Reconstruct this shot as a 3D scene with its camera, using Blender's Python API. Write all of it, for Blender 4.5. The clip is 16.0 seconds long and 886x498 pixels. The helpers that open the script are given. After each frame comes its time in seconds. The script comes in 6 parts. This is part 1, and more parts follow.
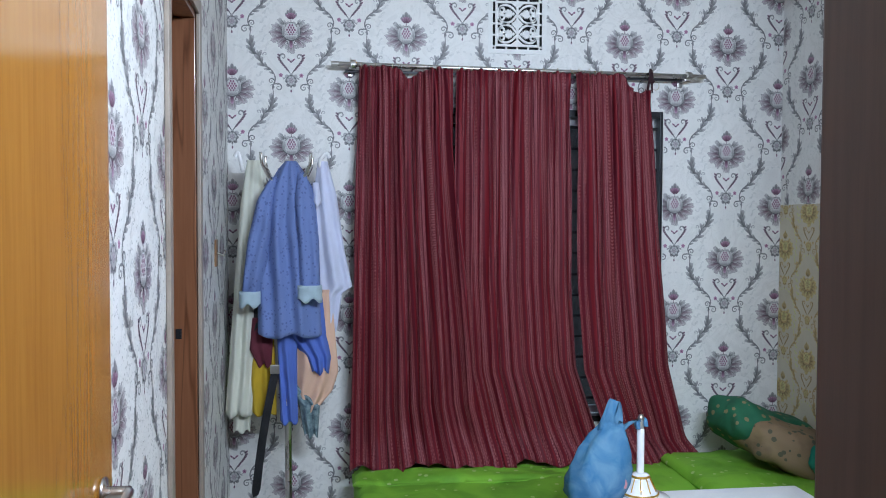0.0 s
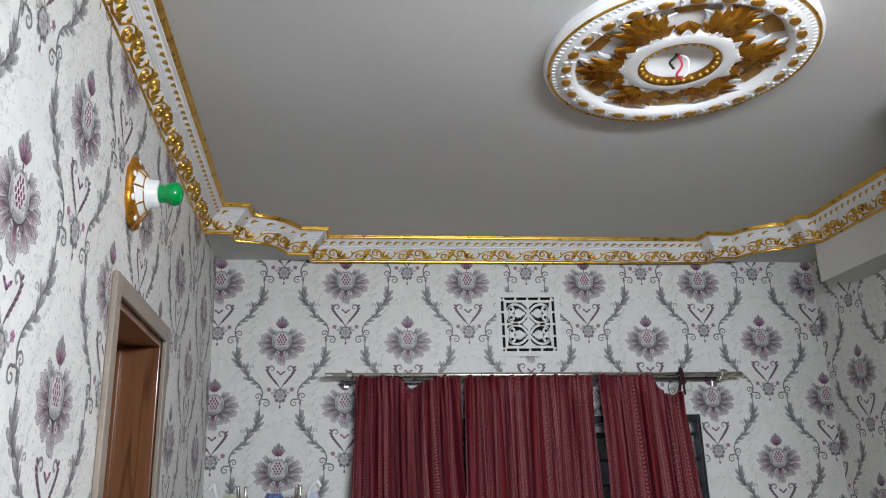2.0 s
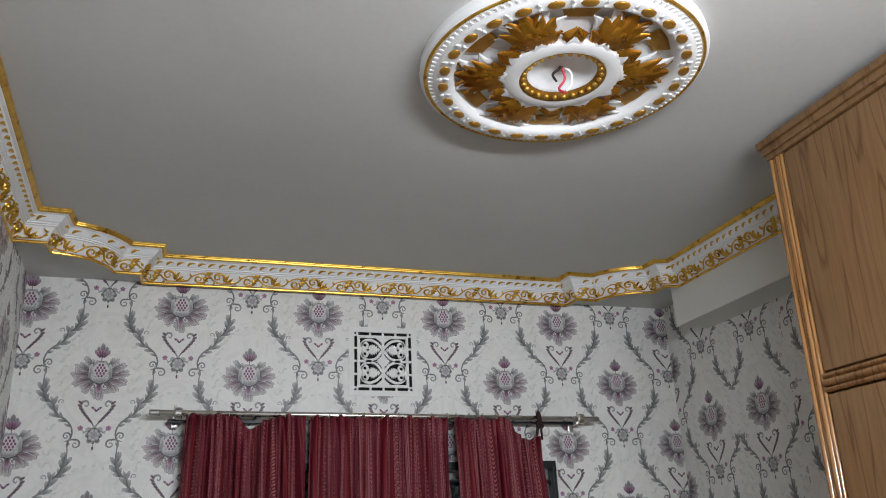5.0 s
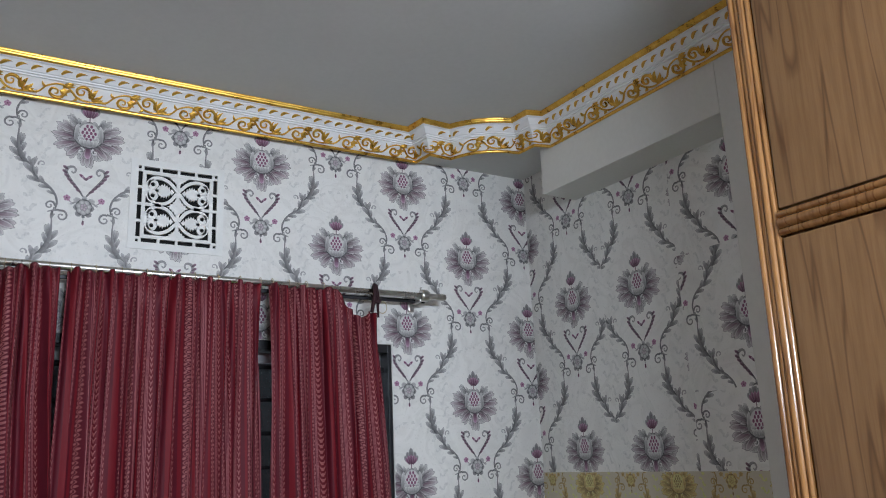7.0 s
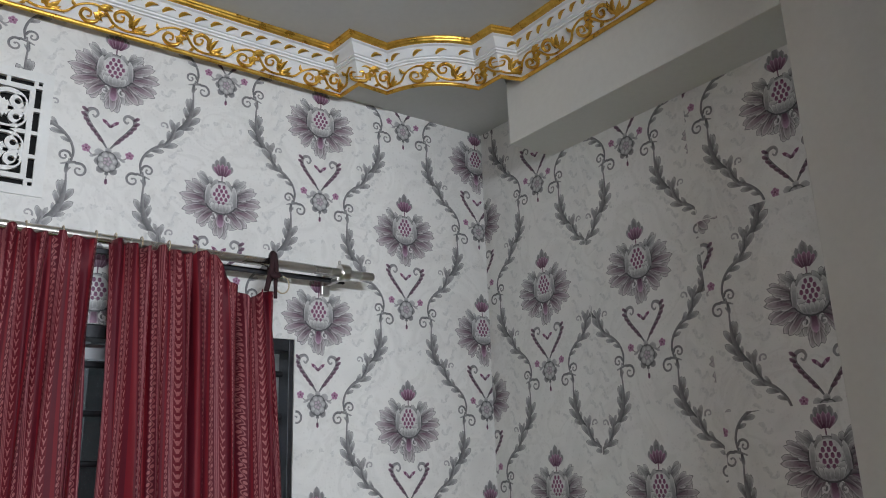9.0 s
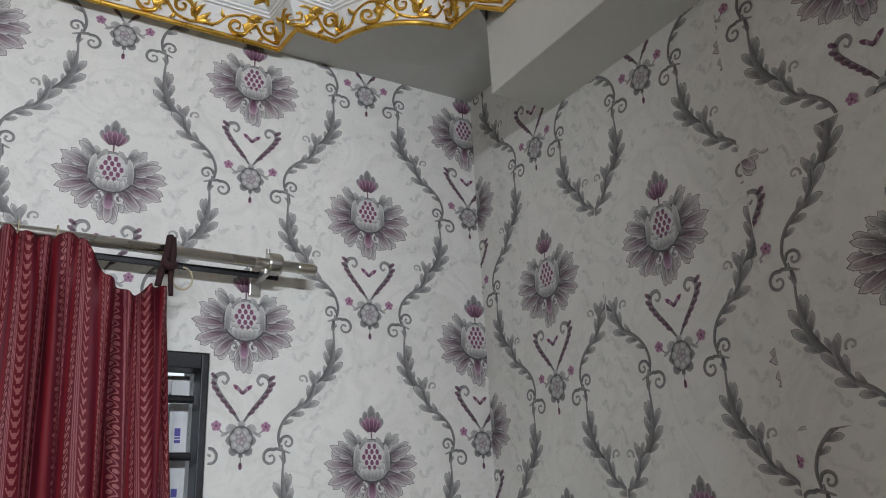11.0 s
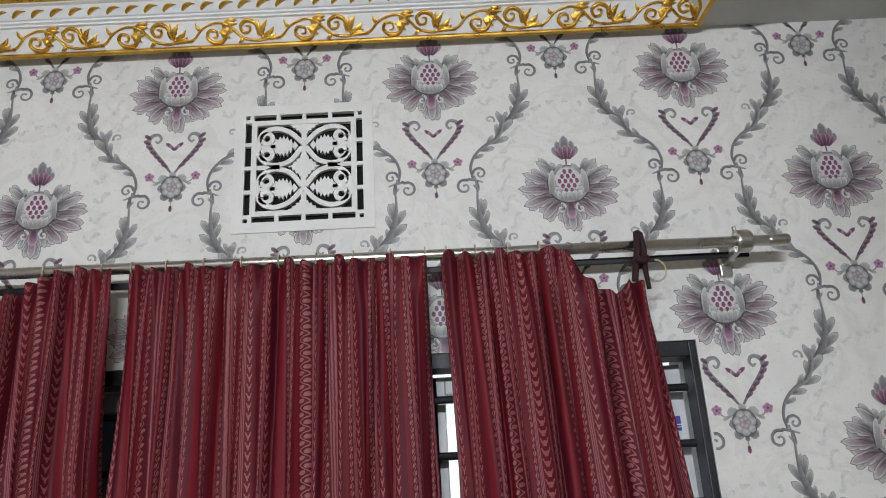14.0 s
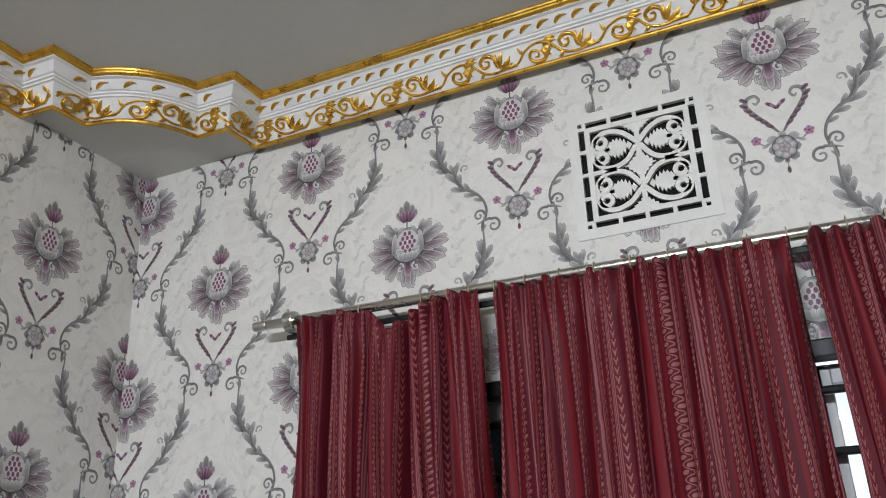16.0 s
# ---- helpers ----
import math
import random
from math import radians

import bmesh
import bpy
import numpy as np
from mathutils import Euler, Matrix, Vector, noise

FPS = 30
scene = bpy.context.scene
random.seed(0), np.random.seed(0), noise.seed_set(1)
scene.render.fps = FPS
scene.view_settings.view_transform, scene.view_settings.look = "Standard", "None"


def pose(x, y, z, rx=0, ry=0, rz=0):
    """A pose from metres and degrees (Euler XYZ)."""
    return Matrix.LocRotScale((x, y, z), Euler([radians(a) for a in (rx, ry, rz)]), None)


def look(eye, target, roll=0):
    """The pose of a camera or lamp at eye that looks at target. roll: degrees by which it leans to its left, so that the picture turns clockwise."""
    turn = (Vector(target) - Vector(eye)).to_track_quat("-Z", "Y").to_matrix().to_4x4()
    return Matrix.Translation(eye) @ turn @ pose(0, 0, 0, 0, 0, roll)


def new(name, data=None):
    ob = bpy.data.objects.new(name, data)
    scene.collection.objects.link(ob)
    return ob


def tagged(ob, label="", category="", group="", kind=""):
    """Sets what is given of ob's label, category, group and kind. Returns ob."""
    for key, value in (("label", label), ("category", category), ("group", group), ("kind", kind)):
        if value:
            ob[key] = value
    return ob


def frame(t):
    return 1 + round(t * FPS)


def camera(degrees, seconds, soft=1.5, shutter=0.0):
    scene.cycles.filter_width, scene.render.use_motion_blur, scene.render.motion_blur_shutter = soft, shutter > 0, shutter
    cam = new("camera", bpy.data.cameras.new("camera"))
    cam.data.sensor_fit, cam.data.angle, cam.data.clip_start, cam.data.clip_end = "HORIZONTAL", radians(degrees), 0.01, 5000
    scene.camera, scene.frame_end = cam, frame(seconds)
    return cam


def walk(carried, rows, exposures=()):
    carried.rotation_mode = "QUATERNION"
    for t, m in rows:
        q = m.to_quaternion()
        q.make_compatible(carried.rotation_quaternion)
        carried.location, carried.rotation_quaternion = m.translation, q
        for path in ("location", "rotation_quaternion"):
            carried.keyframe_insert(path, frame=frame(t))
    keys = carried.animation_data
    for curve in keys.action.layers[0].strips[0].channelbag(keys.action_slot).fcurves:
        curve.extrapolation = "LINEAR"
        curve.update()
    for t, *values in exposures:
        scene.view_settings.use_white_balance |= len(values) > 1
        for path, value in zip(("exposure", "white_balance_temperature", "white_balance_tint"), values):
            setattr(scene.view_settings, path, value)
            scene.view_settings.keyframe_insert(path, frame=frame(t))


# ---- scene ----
cam = camera(58.0, 16.0, soft=1.0)
PATH = [
    (0, (-0.865, -3.88, 1.63), (-0.607, -1.88, 1.561), 0.2),
    (0.5, (-0.847, -3.769, 1.694), (-0.604, -1.788, 1.831), -0.2),
    (1, (-0.838, -3.676, 1.747), (-0.619, -1.712, 2.054), -0.6),
    (1.5, (-0.821, -3.571, 1.819), (-0.626, -1.632, 2.268), -1.0),
    (2, (-0.787, -3.484, 1.877), (-0.565, -1.585, 2.463), -1.6),
    (2.5, (-0.775, -3.436, 1.92), (-0.474, -1.583, 2.609), -2.6),
    (3, (-0.764, -3.407, 1.946), (-0.361, -1.601, 2.703), -3.5),
    (3.2, (-0.756, -3.406, 1.95), (-0.318, -1.614, 2.722), -3.8),
    (5.3, (-0.774, -3.133, 1.847), (-0.162, -1.346, 2.503), -2.2),
    (5.5, (-0.733, -3.056, 1.842), (-0.095, -1.265, 2.462), -2.1),
    (6, (-0.685, -2.884, 1.829), (0.072, -1.117, 2.382), -2.5),
    (6.5, (-0.631, -2.677, 1.828), (0.281, -0.973, 2.34), -2.9),
    (7, (-0.566, -2.502, 1.806), (0.456, -0.856, 2.302), -2.5),
    (7.5, (-0.468, -2.318, 1.816), (0.603, -0.705, 2.318), -2.1),
    (8, (-0.362, -2.133, 1.819), (0.757, -0.559, 2.341), -2.2),
    (8.5, (-0.253, -1.971, 1.849), (0.891, -0.415, 2.368), -1.9),
    (9, (-0.13, -1.832, 1.843), (1.016, -0.288, 2.391), -1.9),
    (9.2, (-0.027, -1.804, 1.857), (1.088, -0.239, 2.413), -1.3),
    (11.3, (0.356, -1.502, 1.844), (1.294, 0.132, 2.516), -3.5),
    (11.5, (0.336, -1.5, 1.854), (1.219, 0.169, 2.513), -3.8),
    (12, (0.345, -1.511, 1.853), (1.022, 0.249, 2.518), -3.7),
    (12.5, (0.325, -1.507, 1.855), (0.876, 0.295, 2.524), -4.0),
    (13, (0.309, -1.501, 1.85), (0.728, 0.331, 2.534), -4.1),
    (13.5, (0.286, -1.502, 1.849), (0.523, 0.361, 2.537), -3.7),
    (14, (0.262, -1.504, 1.843), (0.285, 0.371, 2.537), -3.2),
    (14.5, (0.252, -1.505, 1.837), (0.066, 0.359, 2.539), -2.7),
    (15, (0.252, -1.511, 1.842), (-0.142, 0.321, 2.54), -2.2),
    (15.5, (0.249, -1.513, 1.838), (-0.343, 0.256, 2.559), -2.1),
    (16, (0.238, -1.522, 1.843), (-0.536, 0.171, 2.575), -2.1),
]
walk(cam, [(t, look(eye, target, roll)) for t, eye, target, roll in PATH], exposures=[(0, 0.30, 5380, 8), (0.5, 0.14, 5600, 9), (1.0, 0.08, 5850, 9), (1.5, -0.02, 6000, 10), (2.0, -0.17, 6150, 10), (3.0, -0.42, 6300, 10), (5.5, -0.10, 6250, 10), (7.0, 0.08, 5850, 10), (9.0, 0.10, 6100, 10), (11.5, 0.10, 6250, 10), (16, 0.12, 6350, 10)])

# ---- light: one wall-mounted tube on the entrance wall, dim daylight behind the window ----
world = bpy.data.worlds.new("world")
world.use_nodes = True
scene.world = world
wn = world.node_tree.nodes
sky = wn.new("ShaderNodeTexSky")
sky.sky_type, sky.sun_disc = "NISHITA", False
sky.sun_elevation, sky.sun_rotation = radians(35), radians(200)
wn["Background"].inputs["Strength"].default_value = 0.08
world.node_tree.links.new(sky.outputs["Color"], wn["Background"].inputs["Color"])
scene.view_settings.exposure = 0.0

XL, XR, YF, ZC = -1.39, 1.395, -3.27, 2.978     # left wall at the window, right wall, entrance wall, ceiling
SLANT = 0.040                                    # the left wall runs a little out of square
WX0, WX1, WZ0, WZ1 = -0.74, 0.755, 0.62, 2.188   # window opening
VEN = 0.128                                      # half the vent's opening
VZ = 2.60


def tube_lamp_light(x, y, z, length, power):
    d = bpy.data.lights.new("tube_light", "AREA")
    d.shape, d.size, d.size_y, d.energy = "RECTANGLE", length, 0.05, power
    d.color = (0.93, 0.97, 1.0)
    ob = new("tube_light", d)
    ob.matrix_world = look((x, y, z), (x, y + 1.0, z - 0.65))
    return ob


tube_lamp_light(0.03, YF + 0.085, 2.52, 1.15, 62)


# ---- materials ----
def nodes_of(name):
    m = bpy.data.materials.new(name)
    m.use_nodes = True
    t = m.node_tree
    return m, t, t.nodes["Principled BSDF"]


def node(t, kind, **inputs):
    n = t.nodes.new(kind)
    for k, v in inputs.items():
        n.inputs[k].default_value = v
    return n


def ramp(t, fac, stops):
    r = t.nodes.new("ShaderNodeValToRGB")
    el = r.color_ramp.elements
    while len(el) < len(stops):
        el.new(0.5)
    for e, (p, c) in zip(el, stops):
        e.position, e.color = p, (*c, 1) if len(c) == 3 else c
    t.links.new(fac, r.inputs["Fac"])
    return r.outputs["Color"]


def plain(name, c1, c2, rough=0.5, metal=0.0, scale=6.0, fine=80.0, bump=0.1, rough2=None, coat=0.0, stretch=(1, 1, 1)):
    """Two-scale variation between two colours, varied gloss and fine relief."""
    m, t, b = nodes_of(name)
    tc = t.nodes.new("ShaderNodeTexCoord")
    mp = t.nodes.new("ShaderNodeMapping")
    mp.inputs["Scale"].default_value = stretch
    t.links.new(tc.outputs["Object"], mp.inputs["Vector"])
    big = node(t, "ShaderNodeTexNoise", Scale=scale, Detail=4.0)
    small = node(t, "ShaderNodeTexNoise", Scale=fine, Detail=3.0)
    for n in (big, small):
        t.links.new(mp.outputs["Vector"], n.inputs["Vector"])
    mix = t.nodes.new("ShaderNodeMath")
    mix.operation = "MULTIPLY_ADD"
    mix.inputs[1].default_value = 0.4
    t.links.new(small.outputs["Fac"], mix.inputs[0])
    t.links.new(big.outputs["Fac"], mix.inputs[2])
    t.links.new(ramp(t, mix.outputs[0], [(0.45, c1), (0.95, c2)]), b.inputs["Base Color"])
    r2 = rough2 if rough2 is not None else min(1.0, rough + 0.12)
    t.links.new(ramp(t, big.outputs["Fac"], [(0.3, (rough,) * 3), (0.7, (r2,) * 3)]), b.inputs["Roughness"])
    b.inputs["Metallic"].default_value = metal
    b.inputs["Coat Weight"].default_value = coat
    if bump:
        bp = node(t, "ShaderNodeBump", Strength=bump, Distance=0.002)
        t.links.new(small.outputs["Fac"], bp.inputs["Height"])
        t.links.new(bp.outputs["Normal"], b.inputs["Normal"])
    return m


def paper_material(name, c1, c2, printed):
    """Embossed vinyl wallpaper with mica glints; printed pieces take their ink colour from the mesh."""
    m, t, b = nodes_of(name)
    tc = t.nodes.new("ShaderNodeTexCoord")
    big = node(t, "ShaderNodeTexNoise", Scale=7.0, Detail=5.0, Distortion=1.2)
    small = node(t, "ShaderNodeTexNoise", Scale=160.0, Detail=2.0)
    fleck = node(t, "ShaderNodeTexVoronoi", Scale=230.0)
    for n in (big, small, fleck):
        t.links.new(tc.outputs["Object"], n.inputs["Vector"])
    if printed:
        a = t.nodes.new("ShaderNodeAttribute")
        a.attribute_name = "ink"
        mx = t.nodes.new("ShaderNodeMix")
        mx.data_type, mx.blend_type = "RGBA", "MULTIPLY"
        mx.inputs["Factor"].default_value = 0.5
        t.links.new(a.outputs["Color"], mx.inputs["A"])
        t.links.new(ramp(t, small.outputs["Fac"], [(0.3, (0.6, 0.6, 0.6)), (0.65, (1.0, 1.0, 1.0))]), mx.inputs["B"])
        t.links.new(mx.outputs["Result"], b.inputs["Base Color"])
    else:
        t.links.new(ramp(t, big.outputs["Fac"], [(0.32, c1), (0.48, c2), (0.53, c1), (0.6, c2)]), b.inputs["Base Color"])
    t.links.new(ramp(t, fleck.outputs["Color"], [(0.08, (0.09,) * 3), (0.20, (0.36,) * 3), (0.45, (0.5,) * 3)]), b.inputs["Roughness"])
    bp = node(t, "ShaderNodeBump", Strength=0.75, Distance=0.0015)
    t.links.new(fleck.outputs["Color"], bp.inputs["Height"])
    bp2 = node(t, "ShaderNodeBump", Strength=0.16, Distance=0.003)
    t.links.new(big.outputs["Fac"], bp2.inputs["Height"])
    t.links.new(bp.outputs["Normal"], bp2.inputs["Normal"])
    t.links.new(bp2.outputs["Normal"], b.inputs["Normal"])
    return m


def wood_material(name, c1, c2, c3, rough, coat, axis, lines=(7.0, 26.0), streak=0.75):
    """Veneer with long grain along z; axis names the direction across the boards."""
    m, t, b = nodes_of(name)
    tc = t.nodes.new("ShaderNodeTexCoord")
    mp = t.nodes.new("ShaderNodeMapping")
    mp.inputs["Scale"].default_value = (1.0, 1.0, 0.055)
    t.links.new(tc.outputs["Object"], mp.inputs["Vector"])
    broad = node(t, "ShaderNodeTexNoise", Scale=lines[0], Detail=3.0, Distortion=0.6)
    fine = node(t, "ShaderNodeTexNoise", Scale=lines[1] * 4, Detail=6.0, Roughness=0.65)
    dark = node(t, "ShaderNodeTexNoise", Scale=lines[1], Detail=1.0, Distortion=0.3)
    for n in (broad, fine, dark):
        t.links.new(mp.outputs["Vector"], n.inputs["Vector"])
    mx = t.nodes.new("ShaderNodeMix")
    mx.data_type = "RGBA"
    mx.inputs["Factor"].default_value = 0.4
    t.links.new(ramp(t, broad.outputs["Fac"], [(0.3, c1), (0.7, c2)]), mx.inputs["A"])
    t.links.new(ramp(t, fine.outputs["Fac"], [(0.35, c3), (0.6, c2)]), mx.inputs["B"])
    mx2 = t.nodes.new("ShaderNodeMix")
    mx2.data_type, mx2.blend_type = "RGBA", "MULTIPLY"
    mx2.inputs["Factor"].default_value = streak
    t.links.new(mx.outputs["Result"], mx2.inputs["A"])
    t.links.new(ramp(t, dark.outputs["Fac"], [(0.465, (1, 1, 1)), (0.5, (0.42, 0.32, 0.25)), (0.535, (1, 1, 1))]), mx2.inputs["B"])
    t.links.new(mx2.outputs["Result"], b.inputs["Base Color"])
    b.inputs["Roughness"].default_value = rough
    b.inputs["Coat Weight"].default_value = coat
    b.inputs["Coat Roughness"].default_value = 0.12
    bp = node(t, "ShaderNodeBump", Strength=0.15, Distance=0.001)
    t.links.new(fine.outputs["Fac"], bp.inputs["Height"])
    t.links.new(bp.outputs["Normal"], b.inputs["Normal"])
    return m


def math_node(t, op, a, b=None, c=None):
    n = t.nodes.new("ShaderNodeMath")
    n.operation = op
    for i, v in enumerate((a, b, c)):
        if v is None:
            continue
        if isinstance(v, (int, float)):
            n.inputs[i].default_value = v
        else:
            t.links.new(v, n.inputs[i])
    return n.outputs[0]


def curtain_material():
    """Dark red cloth woven in stripes: a leafy vine, a band of three lines, a row of sprigs and two plain bands to each repeat."""
    m, t, b = nodes_of("curtain_cloth")
    uv = t.nodes.new("ShaderNodeUVMap")
    sep = t.nodes.new("ShaderNodeSeparateXYZ")
    t.links.new(uv.outputs["UV"], sep.inputs[0])
    u, v = sep.outputs["X"], sep.outputs["Y"]
    wob = node(t, "ShaderNodeTexNoise", Scale=60.0, Detail=1.0)
    t.links.new(uv.outputs["UV"], wob.inputs["Vector"])
    u = math_node(t, "ADD", u, math_node(t, "MULTIPLY_ADD", wob.outputs["Fac"], 0.0020, -0.0010))

    def inside(x, a, c):
        return math_node(t, "MULTIPLY", math_node(t, "GREATER_THAN", x, a), math_node(t, "LESS_THAN", x, c))

    def near(x, y, w):
        return math_node(t, "LESS_THAN", math_node(t, "ABSOLUTE", math_node(t, "SUBTRACT", x, y)), w)
    pitch = 0.086
    cell = math_node(t, "MULTIPLY", math_node(t, "FRACT", math_node(t, "DIVIDE", u, pitch)), pitch)
    # vine: a stem that swings from side to side with a leaf in each bay
    x = math_node(t, "SUBTRACT", cell, 0.0290)
    swing = math_node(t, "SINE", math_node(t, "MULTIPLY", v, 2 * math.pi / 0.034))
    stem = near(x, math_node(t, "MULTIPLY", swing, 0.0052), 0.0013)
    bay = math_node(t, "MULTIPLY", math_node(t, "SIGN", swing), -0.0036)
    q = math_node(t, "SUBTRACT", math_node(t, "FRACT", math_node(t, "DIVIDE", v, 0.017)), 0.5)
    lx = math_node(t, "DIVIDE", math_node(t, "SUBTRACT", math_node(t, "SUBTRACT", x, bay), math_node(t, "MULTIPLY", q, 0.004)), 0.0040)
    leaf = math_node(t, "LESS_THAN", math_node(t, "ADD", math_node(t, "MULTIPLY", lx, lx), math_node(t, "MULTIPLY", math_node(t, "MULTIPLY", q, q), 9.0)), 1.0)
    vine = math_node(t, "MULTIPLY", math_node(t, "MAXIMUM", stem, leaf), inside(cell, 0.018, 0.040))
    # three thin lines
    y = math_node(t, "SUBTRACT", cell, 0.0470)
    lines = math_node(t, "MULTIPLY", math_node(t, "MAXIMUM", near(y, 0.0, 0.0013), near(math_node(t, "ABSOLUTE", y), 0.0046, 0.0012)), 0.80)
    # sprigs: a short stalk with two raised arms
    z = math_node(t, "SUBTRACT", cell, 0.0625)
    rise = math_node(t, "FRACT", math_node(t, "DIVIDE", v, 0.024))
    az = math_node(t, "ABSOLUTE", z)
    stalk = math_node(t, "MULTIPLY", math_node(t, "LESS_THAN", az, 0.0014), math_node(t, "LESS_THAN", rise, 0.55))
    arms = math_node(t, "MULTIPLY", near(az, math_node(t, "MULTIPLY_ADD", rise, 0.0085, -0.0012), 0.0014), inside(rise, 0.18, 0.82))
    sprig = math_node(t, "MULTIPLY", math_node(t, "MAXIMUM", stalk, arms), near(z, 0.0, 0.0085))
    pat = math_node(t, "MAXIMUM", math_node(t, "MAXIMUM", vine, lines), sprig)
    tc = t.nodes.new("ShaderNodeTexCoord")
    weave = node(t, "ShaderNodeTexNoise", Scale=420.0, Detail=2.0)
    big = node(t, "ShaderNodeTexNoise", Scale=5.0, Detail=3.0)
    t.links.new(tc.outputs["Object"], weave.inputs["Vector"])
    t.links.new(tc.outputs["Object"], big.inputs["Vector"])
    worn = math_node(t, "MULTIPLY", pat, math_node(t, "MULTIPLY_ADD", weave.outputs["Fac"], 0.9, 0.20))
    # the ground: brighter plain red between the patterned bands, a purplish tone under the lines
    base = t.nodes.new("ShaderNodeMix")
    base.data_type = "RGBA"
    t.links.new(math_node(t, "ADD", inside(cell, 0.004, 0.018), math_node(t, "MULTIPLY", inside(cell, 0.053, 0.072), 0.4)), base.inputs["Factor"])
    t.links.new(ramp(t, big.outputs["Fac"], [(0.3, (0.072, 0.0044, 0.0115)), (0.7, (0.106, 0.0070, 0.0165))]), base.inputs["A"])
    base.inputs["B"].default_value = (0.142, 0.0062, 0.0128, 1)
    dim = t.nodes.new("ShaderNodeMix")
    dim.data_type = "RGBA"
    t.links.new(math_node(t, "MULTIPLY", inside(cell, 0.0405, 0.0535), 0.6), dim.inputs["Factor"])
    t.links.new(base.outputs["Result"], dim.inputs["A"])
    dim.inputs["B"].default_value = (0.145, 0.026, 0.042, 1)
    mx = t.nodes.new("ShaderNodeMix")
    mx.data_type = "RGBA"
    t.links.new(worn, mx.inputs["Factor"])
    t.links.new(dim.outputs["Result"], mx.inputs["A"])
    mx.inputs["B"].default_value = (0.37, 0.140, 0.140, 1)
    t.links.new(mx.outputs["Result"], b.inputs["Base Color"])
    b.inputs["Roughness"].default_value = 0.62
    b.inputs["Specular IOR Level"].default_value = 0.25
    bp = node(t, "ShaderNodeBump", Strength=0.25, Distance=0.0008)
    t.links.new(math_node(t, "ADD", weave.outputs["Fac"], pat), bp.inputs["Height"])
    t.links.new(bp.outputs["Normal"], b.inputs["Normal"])
    return m


def glass_material():
    m, t, b = nodes_of("window_glass")
    b.inputs["Base Color"].default_value = (0.9, 0.95, 0.95, 1)
    b.inputs["Roughness"].default_value = 0.03
    b.inputs["Transmission Weight"].default_value = 1.0
    b.inputs["IOR"].default_value = 1.45
    return m


def glow_material(name, colour, strength):
    m, t, b = nodes_of(name)
    n = node(t, "ShaderNodeTexNoise", Scale=1.2, Detail=3.0)
    tc = t.nodes.new("ShaderNodeTexCoord")
    t.links.new(tc.outputs["Object"], n.inputs["Vector"])
    col = ramp(t, n.outputs["Fac"], [(0.35, tuple(0.55 * c for c in colour)), (0.6, colour)])
    b.inputs["Base Color"].default_value = (0, 0, 0, 1)
    t.links.new(col, b.inputs["Emission Color"])
    b.inputs["Emission Strength"].default_value = strength
    return m


PAPER = paper_material("wallpaper", (0.70, 0.69, 0.665), (0.765, 0.755, 0.73), False)
INK = paper_material("wallpaper_print", (0, 0, 0), (0, 0, 0), True)
PAINT = plain("ceiling_paint", (0.52, 0.515, 0.505), (0.59, 0.585, 0.575), 0.55, scale=1.5, fine=60, bump=0.12)
PLASTER = plain("wall_paint", (0.62, 0.61, 0.575), (0.70, 0.69, 0.655), 0.5, scale=2.0, fine=70, bump=0.15)
GYPSUM = plain("white_gypsum", (0.76, 0.76, 0.77), (0.84, 0.84, 0.85), 0.50, scale=9, fine=120, bump=0.08)
GOLD = plain("gold_paint", (0.52, 0.28, 0.035), (0.78, 0.50, 0.10), 0.24, 0.85, scale=30, fine=200, bump=0.15, rough2=0.4)
BRONZE = plain("dark_gold_paint", (0.33, 0.15, 0.02), (0.55, 0.30, 0.05), 0.3, 0.7, scale=30, fine=200, bump=0.2)
CLOTH = curtain_material()
CHROME = plain("brushed_steel", (0.50, 0.49, 0.46), (0.62, 0.60, 0.57), 0.22, 1.0, scale=12, fine=150, bump=0.05)
DARKMETAL = plain("dark_metal", (0.015, 0.015, 0.017), (0.04, 0.04, 0.045), 0.4, 0.6, scale=10, fine=150)
# near-black colour that stands in for the shade inside the vent
HOLLOW_SHADE = plain("hollow_shade_black", (0.004, 0.004, 0.004), (0.009, 0.009, 0.009), 0.9, bump=0)
OAK = wood_material("oak_veneer", (0.160, 0.082, 0.031), (0.215, 0.118, 0.050), (0.105, 0.049, 0.017), 0.34, 0.25, "y", (9.0, 24.0))
OAKDARK = wood_material("oak_moulding", (0.25, 0.11, 0.034), (0.36, 0.18, 0.06), (0.17, 0.075, 0.022), 0.26, 0.5, "y", (14.0, 30.0))
TEAK = wood_material("varnished_door", (0.38, 0.165, 0.022), (0.46, 0.215, 0.032), (0.34, 0.14, 0.018), 0.14, 0.6, "y", (5.0, 20.0), 0.12)
FRAMEWOOD = wood_material("brown_door_frame", (0.17, 0.068, 0.030), (0.22, 0.095, 0.045), (0.14, 0.052, 0.022), 0.28, 0.4, "y", (8.0, 20.0))
JAMBWOOD = wood_material("dark_jamb", (0.075, 0.036, 0.020), (0.105, 0.052, 0.030), (0.055, 0.026, 0.014), 0.4, 0.1, "y", (8.0, 20.0), 0.3)
TRIMWOOD = plain("taupe_trim", (0.24, 0.195, 0.155), (0.32, 0.265, 0.215), 0.4, scale=8)
ALU = plain("aluminium", (0.58, 0.59, 0.61), (0.68, 0.69, 0.71), 0.4, 0.1, scale=10)
GLASS = glass_material()
OUTSIDE = glow_material("daylight_outside", (0.85, 0.93, 1.0), 1.6)
